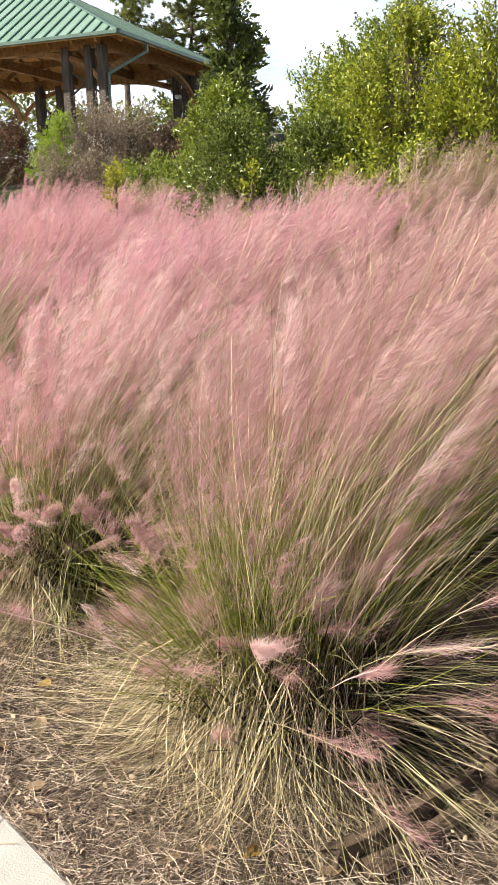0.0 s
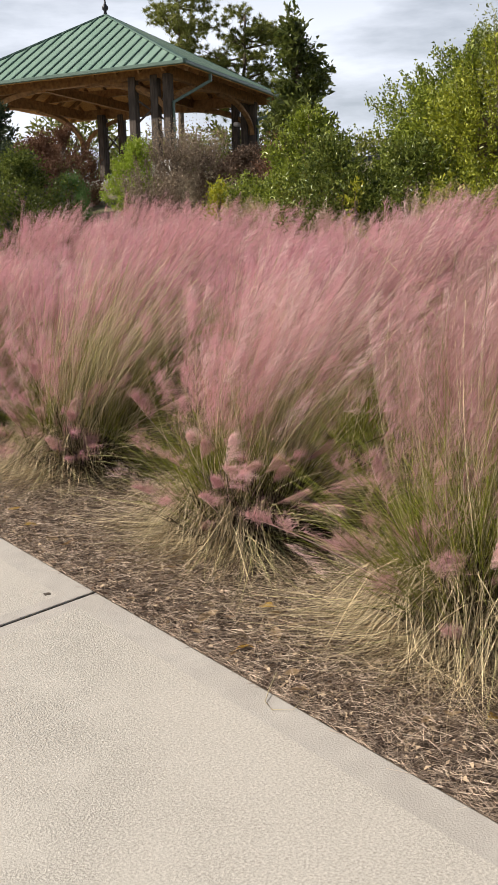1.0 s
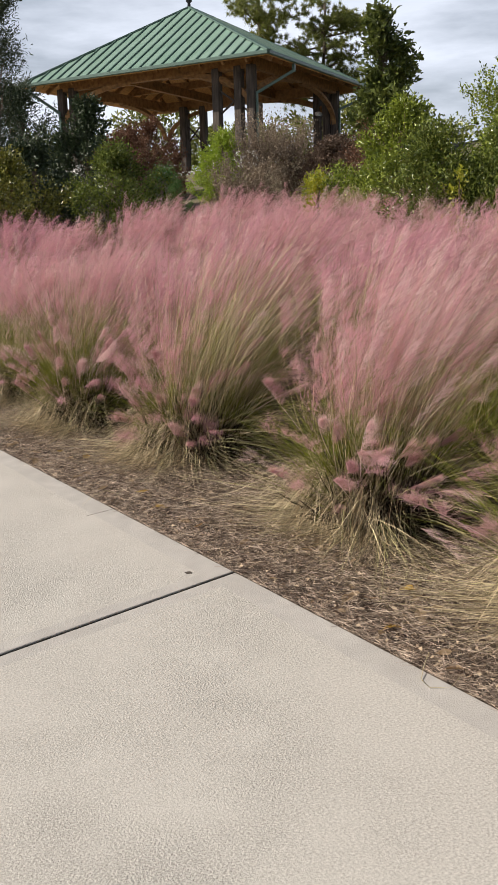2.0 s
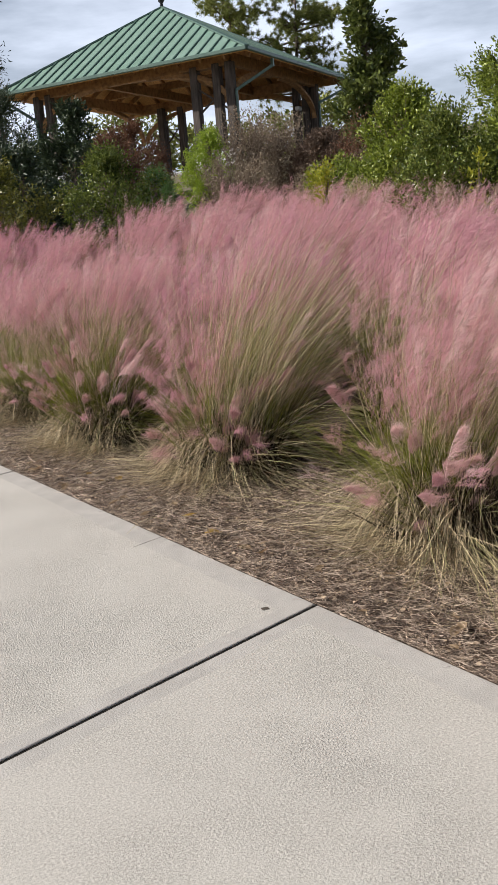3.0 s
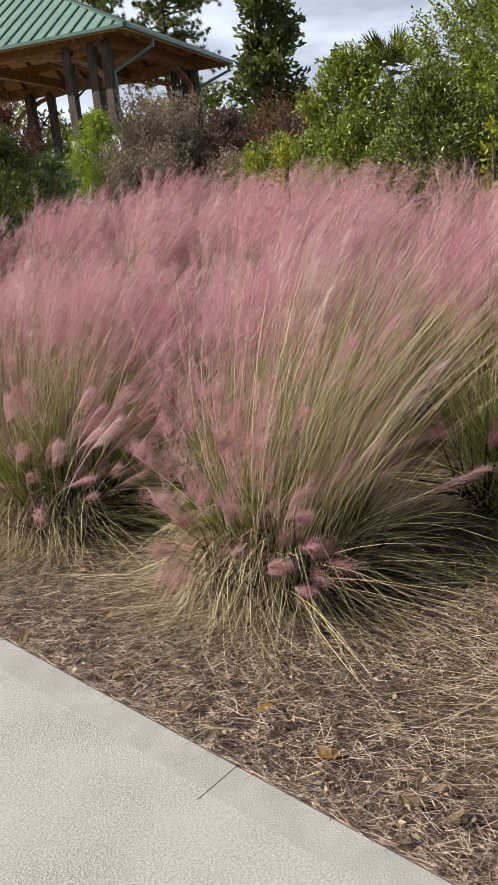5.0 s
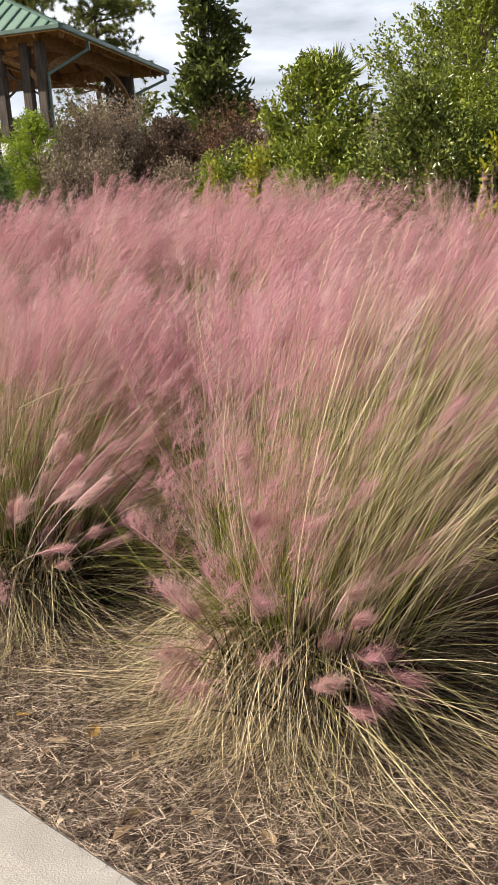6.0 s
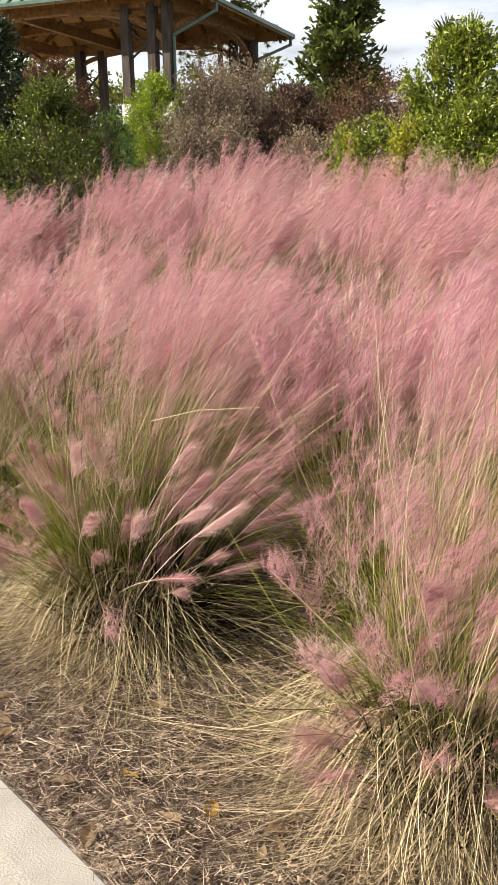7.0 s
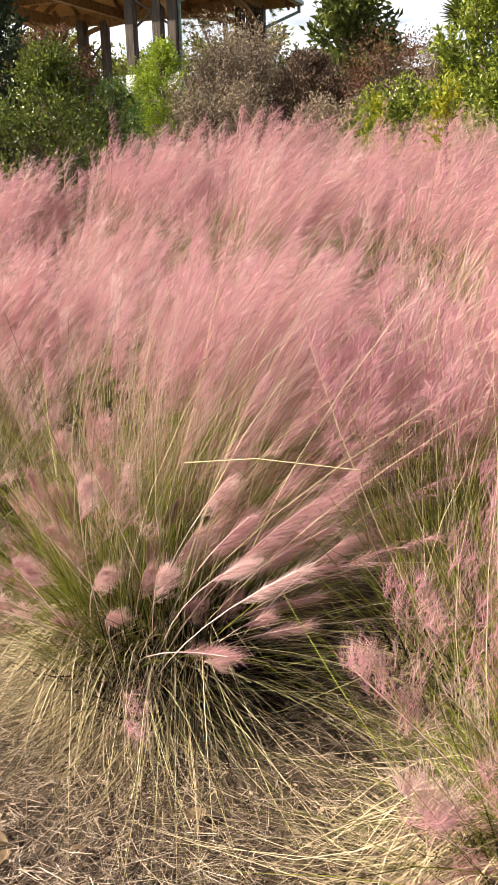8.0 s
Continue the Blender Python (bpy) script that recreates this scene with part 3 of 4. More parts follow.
    lone = curves(roots(16, 0.15), cone_dirs(16, 58, 84, 0.15), rng.uniform(1.25, 1.6, 16), rng.uniform(0.03, 0.2, 16), WIND * rng.uniform(0.15, 0.5, (16, 1)), 6, 0.05)
    bare = np.concatenate([bare, lone])
    stems = [ribbons(np.concatenate([p, bare]), rng.uniform(0.0011, 0.0027, len(p) + len(bare)), 0.4)]
    if stand:
        stems.append(ribbons(stiff[stand // 3:], rng.uniform(0.0011, 0.0025, stand - stand // 3), 0.4))
    out["flower_stem"] = faces_mesh("flower_stem", *joined(stems))
    full = np.ones(nc + nl, bool)
    if bald is not None:
        full = parted(d, *bald)
    # more of the plumes are pale, to stand for sunlit tips
    pale = rng.uniform(0, 1, nc + nl) < pallid
    pink, pale = full & ~pale, full & pale
    haze = [panicles(p[pink], int(390 * fine), 0.00062 / fine, 0.42, 0.14, begin[pink], 0.6, 0.044, 0.6)]
    if drape:
        n = drape[0]
        lean = curves(roots(n, 0.18), spread_dirs(n, drape[1], drape[2], 56, 77), rng.uniform(0.85, 1.22, n), rng.uniform(0.04, 0.24, n), WIND * rng.uniform(0.05, 0.32, (n, 1)), 6, 0.1)
        haze.append(panicles(lean, 416, 0.00065, 0.34, 0.13, rng.uniform(0.5, 0.7, n), 0.75, 0.044, 0.5))
    out["plume"] = faces_mesh("plume", *joined(haze))
    out["pale_plume"] = faces_mesh("pale_plume", *panicles(p[pale], int(286 * fine), 0.0006 / fine, 0.34, 0.12, begin[pale], 0.65, 0.04, 0.55))
    # thin veils of faded strands on some of the other stems
    out["faint_plume"] = faces_mesh("faint_plume", *panicles(bare[:130], 104, 0.0008, 0.4, 0.11, rng.uniform(0.6, 0.85, len(bare[:130])), 0.6, 0.04))
    out["tuft"] = [flag(42, 78, 1.0, M_PALE if k % 5 == 2 else M_TUFT, puff) for k in range(flags)] + [flag(30, 62, 0.62, M_TUFT, puff) for k in range(fuzz)]
    return out


MUHLY_MATS = {"thatch": M_SHADE_THATCH, "foliage": M_BLADE, "skirt": M_SKIRT, "hay": M_HAY, "flower_stem": M_CULM, "plume": M_PINK, "pale_plume": M_PALE, "faint_plume": M_TUFT}
MUHLY_LABELS = {"thatch": "matted dead blades, darkened to stand for the shade in the crown", "foliage": "green grass blades", "skirt": "drying tan blades spreading over the mulch", "hay": "bleached straw hanging to the mulch", "flower_stem": "straw-coloured flower stalks",
                "plume": "pink hazy flower plumes", "pale_plume": "pale pinkish plumes", "faint_plume": "thin faded strands on the stalks", "tuft": "short pink tuft on a bent stalk"}


def muhly(meshes, x, y, turn, size, label, group, dry=False, plume_mt=None):
    e = thing("muhly_clump", label, "plant", (x, y, float(rise(x, y)) + 0.005), turn, group)
    e.scale = (size, size, size)
    for key, mes in meshes.items():
        for me in mes if key == "tuft" else [mes]:
            if not me.materials:
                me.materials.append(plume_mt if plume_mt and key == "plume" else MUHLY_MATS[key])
            ob = new(key, me)
            ob.parent = e
            tagged(ob, MUHLY_LABELS[key] if not dry else "faded tan " + key.replace("_", " "), "", "", "" if key == "tuft" else "stuff")
    return e


FAR = [plain_clump(31), plain_clump(32), plain_clump(33)]
FADED = plain_clump(34)
DIM_DUSTY = plain_clump(35)
FRONT = (
    (FAR[0], 0.85, -3.20, 0, 1.0),
    (full_clump(20, 1.3, 8, 5, (-40, 1.1, 0.2), (1.0, 1.36), 700, 1.0, (0.68, 0.86), 0, 1.0, (34, 95, 195)), 0.82, -1.24, 0, 1.04),
    (full_clump(21, 0.9, 12, 5, (-75, 0.7, 0.3), (1.0, 1.36), 560, 0.9, (0.66, 0.84), 0, 1.0, (40, 80, 200), 0.42), 0.86, 0.14, -6, 1.0),
    (full_clump(22, 0.7, 16, 13, (-52, 1.6, 0.02), (1.10, 1.48), 700, 1.1, (0.74, 0.88), 1200, 1.0, (24, 110, 205), 0.18, 1.3), 0.90, 1.86, 0, 1.04),
    (full_clump(23, 1.6, 40, 10, (215, 1.3, 0.08), (1.05, 1.42), 420, 0.9, (0.68, 0.86), 0, 1.0, (36, -95, 20)), 0.82, 3.28, 0, 1.02),
    (full_clump(24, 0.7, 8, 2, None, (1.0, 1.36), 300, 0.7, (0.64, 0.82), 0, 0.5), 0.84, 4.75, 10, 1.0),
)
for k, (meshes, x, y, turn, s) in enumerate(FRONT):
    muhly(meshes, x, y, turn, s, "pink muhly grass clump in bloom beside the concrete walk", "front row of muhly grass", False, M_DIM_DUSTY if k == 1 else M_PINK)
muhly(FAR[1], 1.40, 2.55, 25, 1.02, "lush pink muhly grass clump behind the front row", "massed muhly grass")
rng = np.random.default_rng(9)
for row, (x, y0, n) in enumerate(((0.87, 6.2, 4), (1.75, -2.2, 9), (2.6, -1.2, 7), (3.4, 0.2, 6), (4.2, 4.3, 3))):
    for k in range(n):
        dim_end = y0 + 1.25 * k < 0.45 and x > 1
        muhly(DIM_DUSTY if dim_end else FAR[(k + row) % 3], x + rng.uniform(-0.12, 0.12), y0 + 1.25 * k + rng.uniform(-0.15, 0.15), rng.uniform(-14, 14), rng.uniform(0.88, 1.16),
              "dusty fading pink muhly grass clump, also dimmed for weaker light, at the end of the bed" if dim_end else "pink muhly grass clump in the massed planting", "massed muhly grass", False, M_DIM_DUSTY if dim_end else M_PINK)
for x, y, s in ((4.3, 1.1, 1.12), (4.35, 2.2, 1.0), (4.5, 3.5, 0.95), (4.9, 5.0, 0.95)):
    muhly(FADED, x, y, 20 * y, s, "faded tan grass clump before the shrubs", "faded grass clumps", True, M_TAN)

# ---- litter on the bed ----


def leaf_cards(pos, out, length, width, fold=0.25):
    """Folded diamond leaves, two triangles each side of the rib."""
    n = len(pos)
    d = unit(out)
    s = unit(np.cross(d, unit(rng.normal(size=(n, 3)))))
    nn = np.cross(s, d)
    L, W = length[:, None], width[:, None]
    a = pos
    b = pos + d * L * 0.55 + s * W * 0.5 + nn * W * fold
    c = pos + d * L - nn * L * 0.08
    e = pos + d * L * 0.55 - s * W * 0.5 + nn * W * fold
    v = np.stack([a, b, c, e], 1).reshape(-1, 3)
    base = np.arange(n)[:, None] * 4
    f = np.concatenate([base + np.array([[0, 1, 2]]), base + np.array([[0, 2, 3]])], 1).reshape(-1, 3)
    return v, f


def litter(n, seed):
    global rng
    rng = np.random.default_rng(seed)
    x = np.where(rng.uniform(0, 1, n) < 0.09, rng.uniform(-0.006, 0.07, n), rng.uniform(0, 1, n) ** 1.1 * 1.3)
    y = rng.uniform(-3.0, 6.0, n)
    z = rise(x, y) + 0.006 + 0.045 * rng.uniform(0, 1, n) ** 1.6 * smooth(0.0, 0.12, x)
    az, el = rng.uniform(0, 2 * np.pi, n), rng.normal(0, 0.24, n)
    d = np.stack([np.cos(az) * np.cos(el), np.sin(az) * np.cos(el), np.sin(el)], -1)
    L = rng.uniform(0.018, 0.10, n)
    p = curves(np.stack([x, y, z], -1), d, L, rng.uniform(-0.15, 0.25, n), np.stack([rng.uniform(-0.2, 0.2, n), rng.uniform(-0.2, 0.2, n), 0 * x], -1), 1)
    p[..., 0] = np.maximum(p[..., 0], np.where(rng.uniform(0, 1, (n, 1)) < 0.05, -0.045, -0.012))
    p[..., 2] = np.maximum(p[..., 2], np.where(p[..., 0] > 0.0, rise(p[..., 0], p[..., 1]) + 0.008, 0.0035))
    return faces_mesh("straw_litter", *ribbons(p, rng.uniform(0.0008, 0.0024, n), 0.4))


def chips(n, seed):
    """Broken bits of leaf and bark."""
    global rng
    rng = np.random.default_rng(seed)
    x, y = 0.015 + 1.0 * rng.uniform(0, 1, n) ** 1.3, rng.uniform(-3.0, 5.5, n)
    a, el = rng.uniform(0, 2 * np.pi, n), rng.normal(0, 0.3, n)
    d = np.stack([np.cos(a) * np.cos(el), np.sin(a) * np.cos(el), np.sin(el)], -1)
    L = rng.uniform(0.006, 0.024, n)
    z = rise(x, y) + 0.02 + 0.02 * rng.uniform(0, 1, n)
    return faces_mesh("leaf_litter", *leaf_cards(np.stack([x, y, z], -1), d, L, L * rng.uniform(0.3, 0.7, n)))


link("straw_litter", litter(125000, 5), [M_STRAW], None, "dry straw and grass litter over the mulch", "stuff")
M_CHIP = material("brown_chip", (0.10, 0.06, 0.04), (0.50, 0.38, 0.26), 0.8, 9, 4, island=0.85)
link("leaf_litter", chips(9000, 6), [M_CHIP], None, "broken brown leaf bits over the mulch", "stuff")



def fallen_leaf(x, y, size, turn, mt, label):
    """A curled, pointed dry leaf with a raised rim and a stalk."""
    bm = bmesh.new()
    n, rows = 6, []
    curl, cup = rng.uniform(-0.5, 0.9), rng.uniform(0.2, 0.6)
    for i in range(n + 1):
        u = i / n
        w = 0.30 * math.sin(math.pi * (0.06 + 0.94 * u) ** 0.8) * (1 - 0.25 * u)
        z = curl * (u - 0.5) ** 2
        rows.append([bm.verts.new((u - 0.5, sd * w, z + cup * abs(sd) * w + rng.uniform(-0.02, 0.02))) for sd in (-1, 0, 1)])
    for a, b in zip(rows, rows[1:]):
        for j in (0, 1):
            bm.faces.new((a[j], b[j], b[j + 1], a[j + 1]))
    bmesh.ops.solidify(bm, geom=bm.faces[:], thickness=0.012)
    box(bm, -0.72, -0.48, -0.012, 0.012, -0.012 + curl * 0.25, 0.012 + curl * 0.25)
    bmesh.ops.scale(bm, vec=(size,) * 3, verts=bm.verts)
    me = bpy.data.meshes.new("fallen_leaf")
    bm.to_mesh(me)
    bm.free()
    z = float(rise(x, y)) + 0.03 if x > 0 else 0.004
    ob = link("fallen_leaf", me, [mt], None, label, "", pose(x, y, z, rng.uniform(-18, 18), rng.uniform(-18, 18), turn))
    tagged(ob, "", "leaf", "fallen leaves")
    return ob


rng = np.random.default_rng(17)
for k in range(70):
    x, y = 0.03 + 0.5 * rng.uniform(0, 1) ** 1.3, rng.uniform(-2.2, 4.2)
    fallen_leaf(x, y, rng.uniform(0.035, 0.075), rng.uniform(0, 360), M_LEAF_DRY, "curled pale tan dead leaf on the mulch")
for x, y in ((0.24, 2.467), (0.10, -0.82), (0.36, -0.6), (0.15, 0.95), (0.3, 2.2), (0.2, 1.25), (0.34, -1.62)):
    fallen_leaf(x, y, 0.07, rng.uniform(0, 360), M_LEAF_YELLOW, "yellow-orange dead leaf on the mulch")


def loose_blade(points, label):
    v, f = tube(points, np.linspace(0.0016, 0.0007, len(points)), 4)
    ob = link("grass_blade", faces_mesh("grass_blade", v, f), [M_CULM], None, label)
    tagged(ob, "", "grass", "loose blades")


loose_blade([(0.05, -1.04, 0.03), (0.0, -1.07, 0.012), (-0.06, -1.12, 0.004), (-0.075, -1.17, 0.004), (-0.03, -1.21, 0.004), (0.02, -1.20, 0.02)], "bent dry grass blade looping over the concrete edge")
loose_blade([(0.06, 1.20, 0.05), (0.0, 1.235, 0.07), (-0.06, 1.26, 0.05), (-0.12, 1.27, 0.006)], "dry grass blade reaching over the concrete edge")


loose_blade([(0.62, 2.86, 0.80), (0.45, 2.6, 0.93), (0.38, 2.3, 1.02), (0.31, 2.0, 1.085)], "long broken straw stalk leaning across the plumes")


def log():
    """A split, weathered log lying on the mulch: a bark-edged plank of wood, a slab split from it, and a broken stump end."""
    e = thing("log", "weathered split log with a broken end on the mulch", "log", (0.69, -1.80, 0.035), -7)
    g = np.random.default_rng(3)

    def timber(name, off, ln, ry, rz, label):
        k, sides = 22, 14
        us = np.linspace(-0.5, 0.5, k)
        an = np.linspace(0, 2 * np.pi, sides, endpoint=False)
        cut = 1 + 0.16 * np.sin(an * 3 + off[1] * 40)[None] + 0.10 * g.normal(size=(1, sides)) + 0.045 * g.normal(size=(k, sides))
        taper = (1 - 0.28 * (us + 0.5) ** 2)[:, None]
        v = np.stack([us[:, None] * ln + 0.012 * g.normal(size=(k, sides)) * (np.abs(us[:, None]) > 0.44), 0.014 * np.sin(5 * us)[:, None] + ry * cut * taper * np.cos(an), rz * cut * taper * np.sin(an)], -1) + np.array(off)
        bm = bmesh.new()
        bv = [[bm.verts.new(q) for q in ring] for ring in v]
        for r0, r1 in zip(bv, bv[1:]):
            for j in range(sides):
                bm.faces.new((r0[j], r0[(j + 1) % sides], r1[(j + 1) % sides], r1[j]))
        bm.faces.new(bv[0][::-1])
        bm.faces.new(bv[-1])
        bmesh.ops.recalc_face_normals(bm, faces=bm.faces[:])
        part(name, bm, M_LOGWOOD, e, label)

    timber("trunk_piece", (-0.02, 0.012, 0.006), 0.46, 0.026, 0.032, "")
    timber("split_piece", (0.0, -0.042, -0.012), 0.40, 0.022, 0.016, "")
    for k in range(16):
        bm = bmesh.new()
        r = g.uniform(0.5, 1.3)
        box(bm, -0.05 * r, 0.05 * r, -0.016 * r, 0.016 * r, -0.012, 0.012, pose(0.26 + g.uniform(-0.05, 0.06), g.uniform(-0.08, 0.07), g.uniform(-0.015, 0.05), g.uniform(-60, 60), g.uniform(-75, 40), g.uniform(-60, 60)), 0.004)
        part("splinter", bm, M_LOGWOOD, e)


log()

# ---- broad-leaved shrubs and trees ----


def crown_points(n, profile, lump=0.35, gap=0.0):
    """Points in a unit crown (height 0 to 1, radius by profile), with lumps and gaps and most of them near the outside."""
    pts, k = [], 0
    off = Vector(rng.uniform(-50, 50, 3))
    while len(pts) < n and k < n * 30:
        k += 1
        h, a, q = rng.uniform(0, 1), rng.uniform(0, 2 * np.pi), rng.uniform(0.12, 1) ** 0.5
        r = profile(h)
        v = Vector((math.cos(a) * q * r, math.sin(a) * q * r, h))
        g = noise.noise(Vector((v.x * 2.6, v.y * 2.6, v.z * 3.4)) + off)
        r2 = 1 + 1.3 * lump * noise.noise(Vector((math.cos(a) * 1.5, math.sin(a) * 1.5, h * 3.5)) + off)
        if g > gap:
            pts.append((v.x * r2, v.y * r2, h))
    return np.array(pts)


def plant(name, label, category, x, y, top, width, leaf, mt, clusters=220, per=22, profile=None, shoot=0.22, seed=1, base=None, slim=0.46, up=0.6,
          lump=0.5, trunk=0.04, twig_mt=None, group="", z_low=0.04, sprigs=0, gap=0.0):
    """A trunk with limbs and twigs, and leaves in sprays at the twigs' ends."""
    global rng
    rng = np.random.default_rng(seed)
    z0 = float(rise(x, y)) if base is None else base
    H, R = top - z0 - 0.5 * shoot, max(0.08, (width - 1.0 * shoot) / 2)
    profile = profile or (lambda h: (0.55 + 0.45 * math.sin(math.pi * min(1, h * 1.15 + 0.1))) * (1 if h < 0.75 else (1.02 - h) / 0.27))
    e = thing(name, label, category, (x, y, z0), 0, group)
    pts = crown_points(clusters, profile, lump, gap) * np.array([R, R, H * (1 - z_low)]) + np.array([0, 0, H * z_low])
    wood = []
    spine = np.stack([rng.normal(0, 0.03 * R, 6).cumsum(), rng.normal(0, 0.03 * R, 6).cumsum(), np.linspace(-0.1, 0.93 * H, 6)], -1)
    wood.append(tube(spine, np.linspace(trunk, trunk * 0.2, 6), 6))
    for q in pts:
        h = max(0.05, q[2] / H - 0.25 * rng.uniform(0.5, 1.2))
        f = min(h / 0.93, 0.99) * 5
        i = int(f)
        s0 = spine[i] * (1 - f + i) + spine[i + 1] * (f - i)
        mid = s0 * 0.5 + q * 0.5 + rng.normal(0, 0.04, 3) * R
        r = max(0.0025, trunk * 0.16)
        wood.append(tube([s0, mid, q], [r, r * 0.65, r * 0.25], 3))
    tall = []
    for k in range(sprigs):
        a, r = rng.uniform(0, 2 * np.pi), R * rng.uniform(0.1, 0.95)
        foot = np.array([r * math.cos(a), r * math.sin(a), H * rng.uniform(0.55, 0.9) * (1 - 0.3 * r / R)])
        ln = rng.uniform(0.35, 0.85)
        dd = unit(np.array([0.35 * math.cos(a), 0.35 * math.sin(a), 1.0]) + rng.normal(0, 0.12, 3))
        wood.append(tube([foot, foot + dd * ln * 0.5, foot + dd * ln], [0.006, 0.004, 0.002], 3))
        tall += [foot + dd * ln * q for q in np.linspace(0.1, 0.97, 10)]
    part_mesh("trunk", *joined(wood), twig_mt or M_TWIG, e)
    if tall:
        tall = np.repeat(np.array(tall), 9, 0)
        td = unit(rng.normal(size=tall.shape) + np.array([0, 0, 0.7]))
        tl = leaf * rng.uniform(0.7, 1.3, len(tall))
        extra = leaf_cards(tall, td, tl, tl * slim)
    n = len(pts) * per
    c = np.repeat(pts, per, 0)
    outward = unit(c * np.array([1, 1, 0]) + np.array([0, 0, 1e-3]))
    axis = np.repeat(unit(unit(pts * np.array([1, 1, 0]) + 1e-6) * 0.7 + np.array([0, 0, up]) + rng.normal(0, 0.35, pts.shape)), per, 0)
    s = rng.uniform(-0.4, 1, (n, 1))
    pos = c + axis * s * shoot + rng.normal(0, 0.16, (n, 3)) * shoot
    d = unit(axis * 0.8 + unit(rng.normal(size=(n, 3))) * 0.95 + outward * 0.2)
    L = leaf * rng.uniform(0.6, 1.25, n)
    cards = leaf_cards(pos, d, L, L * slim)
    part_mesh("crown", *(joined([cards, extra]) if sprigs else cards), mt, e)
    return e


def part_mesh(name, v, f, mt, parent, label=""):
    return link(name, faces_mesh(name, v, f), [mt], parent, label)


def spire(h):
    return 0.92 - 0.3 * h if h < 0.42 else 0.54 * (1.03 - h) ** 0.4


def vase(h):
    return 0.35 + 0.65 * math.sin(math.pi * min(1.0, 0.12 + 0.7 * h))


def column(h):
    return (0.8 + 0.2 * math.sin(7 * h)) * (1 if h < 0.7 else max(0.12, (1.02 - h) / 0.32))


# shrubs behind the bed, then the hillside
def W(x, y, top, width, seed, label, mt=M_MYRTLE, leaf=0.06, clusters=240, per=52, profile=None, shoot=0.26, up=1.0, name="wax_myrtle", **more):
    near = math.hypot(x, y) < 12  # smaller leaves, and more of them, on the shrubs beside the bed
    return plant(name, label, "shrub", x, y, top, width, (0.72 if near else 0.9) * leaf, mt, clusters, int((1.45 if near else 1.1) * per), profile, shoot, seed, up=up, **more)


W(4.95, 3.9, 2.32, 1.4, 41, "low glossy evergreen shrub behind the pink grass", M_GLOSS, 0.058, 330)
W(5.3, 3.3, 2.2, 1.5, 62, "low glossy green shrub behind the pink grass", M_GLOSS, 0.058, 280)
W(5.2, 2.3, 2.1, 1.3, 82, "low olive shrub behind the faded grass", M_MYRTLE, 0.058, 240)
W(6.05, 3.62, 2.8, 1.15, 42, "sunlit green wax myrtle with upright shoots", M_HEDGE, clusters=300, sprigs=10)
W(6.1, 2.85, 3.15, 1.5, 43, "tall olive-green wax myrtle with upright shoots", clusters=300, sprigs=28, lump=1.1, gap=0.05)
W(6.2, 1.95, 3.2, 1.4, 144, "yellowish wax myrtle at the edge of the bed", clusters=290, sprigs=28, lump=1.1, gap=0.05)
W(6.5, 1.0, 3.2, 1.5, 63, "yellowish wax myrtle at the end of the bed", clusters=290, sprigs=28, lump=1.1, gap=0.05)
W(6.68, 6.26, 2.98, 1.2, 45, "broad glossy green shrub on the bank", M_HEDGE, leaf=0.075, clusters=250, per=46, sprigs=18, shoot=0.24, lump=1.7)
W(9.42, 5.95, 4.3, 2.2, 47, "tall dense wax myrtle further up the bank", M_HEDGE, leaf=0.075, clusters=520, per=50, sprigs=16, shoot=0.26, lump=0.9)
W(7.0, 4.75, 2.75, 1.1, 147, "wax myrtle on the bank behind the low shrubs", M_HEDGE, leaf=0.07, clusters=240, per=50, sprigs=5, shoot=0.2)
W(5.9, 6.6, 2.3, 1.3, 46, "low mixed shrub with yellow sprigs", M_HEDGE, 0.06)
W(5.7, 5.4, 2.2, 1.3, 64, "low glossy shrub behind the pink grass", M_HEDGE, 0.06)
W(7.9, 4.0, 2.7, 1.5, 65, "olive-green shrub deeper in the hedge", leaf=0.08)
W(1.75, 8.7, 2.35, 1.5, 66, "dark olive shrub at the far end of the bed", M_OLIVE, 0.07, 200, 44, lump=0.95, name="glossy_shrub")
W(4.2, 9.7, 2.68, 1.8, 49, "rounded glossy evergreen shrub at the back of the bed", M_GLOSS, 0.068, 300, 44, lump=0.95, name="glossy_shrub")
W(2.5, 9.6, 2.5, 1.5, 67, "olive shrub with yellowing leaves behind its neighbour", M_OLIVE, 0.07, 200, 44, lump=0.95, name="glossy_shrub")
W(5.22, 10.2, 2.5, 1.1, 55, "soft bright green low conifer behind the grass", M_CONIFER, 0.06, 300, 40, shoot=0.16, name="low_conifer", slim=0.12)
W(5.0, 12.5, 3.75, 1.6, 50, "dark green evergreen shrub on the slope", M_DARK, 0.085, name="glossy_shrub")
W(3.6, 11.6, 3.0, 1.7, 68, "dark evergreen shrub on the lower slope", M_DARK, 0.085, name="glossy_shrub")
W(9.4, 15.15, 3.72, 1.45, 158, "bright lime-green shrub on the hillside", M_LIME, 0.06, 260, 44, name="lime_shrub", shoot=0.2, z_low=0.0, lump=0.4, gap=-0.3)
W(9.74, 19.1, 4.45, 2.0, 53, "rust-brown seeding shrub beside the pavilion", M_RUST, 0.07, name="rust_shrub")
W(8.2, 17.6, 4.1, 1.8, 69, "rust-brown seeding shrub on the hill", M_RUST, 0.07, name="rust_shrub")
W(8.7, 12.6, 3.6, 1.3, 56, "grey-brown twiggy shrub going to seed", M_DRYLEAF, 0.045, 430, 14, vase, 0.42, 1.7, "twiggy_shrub", sprigs=26)
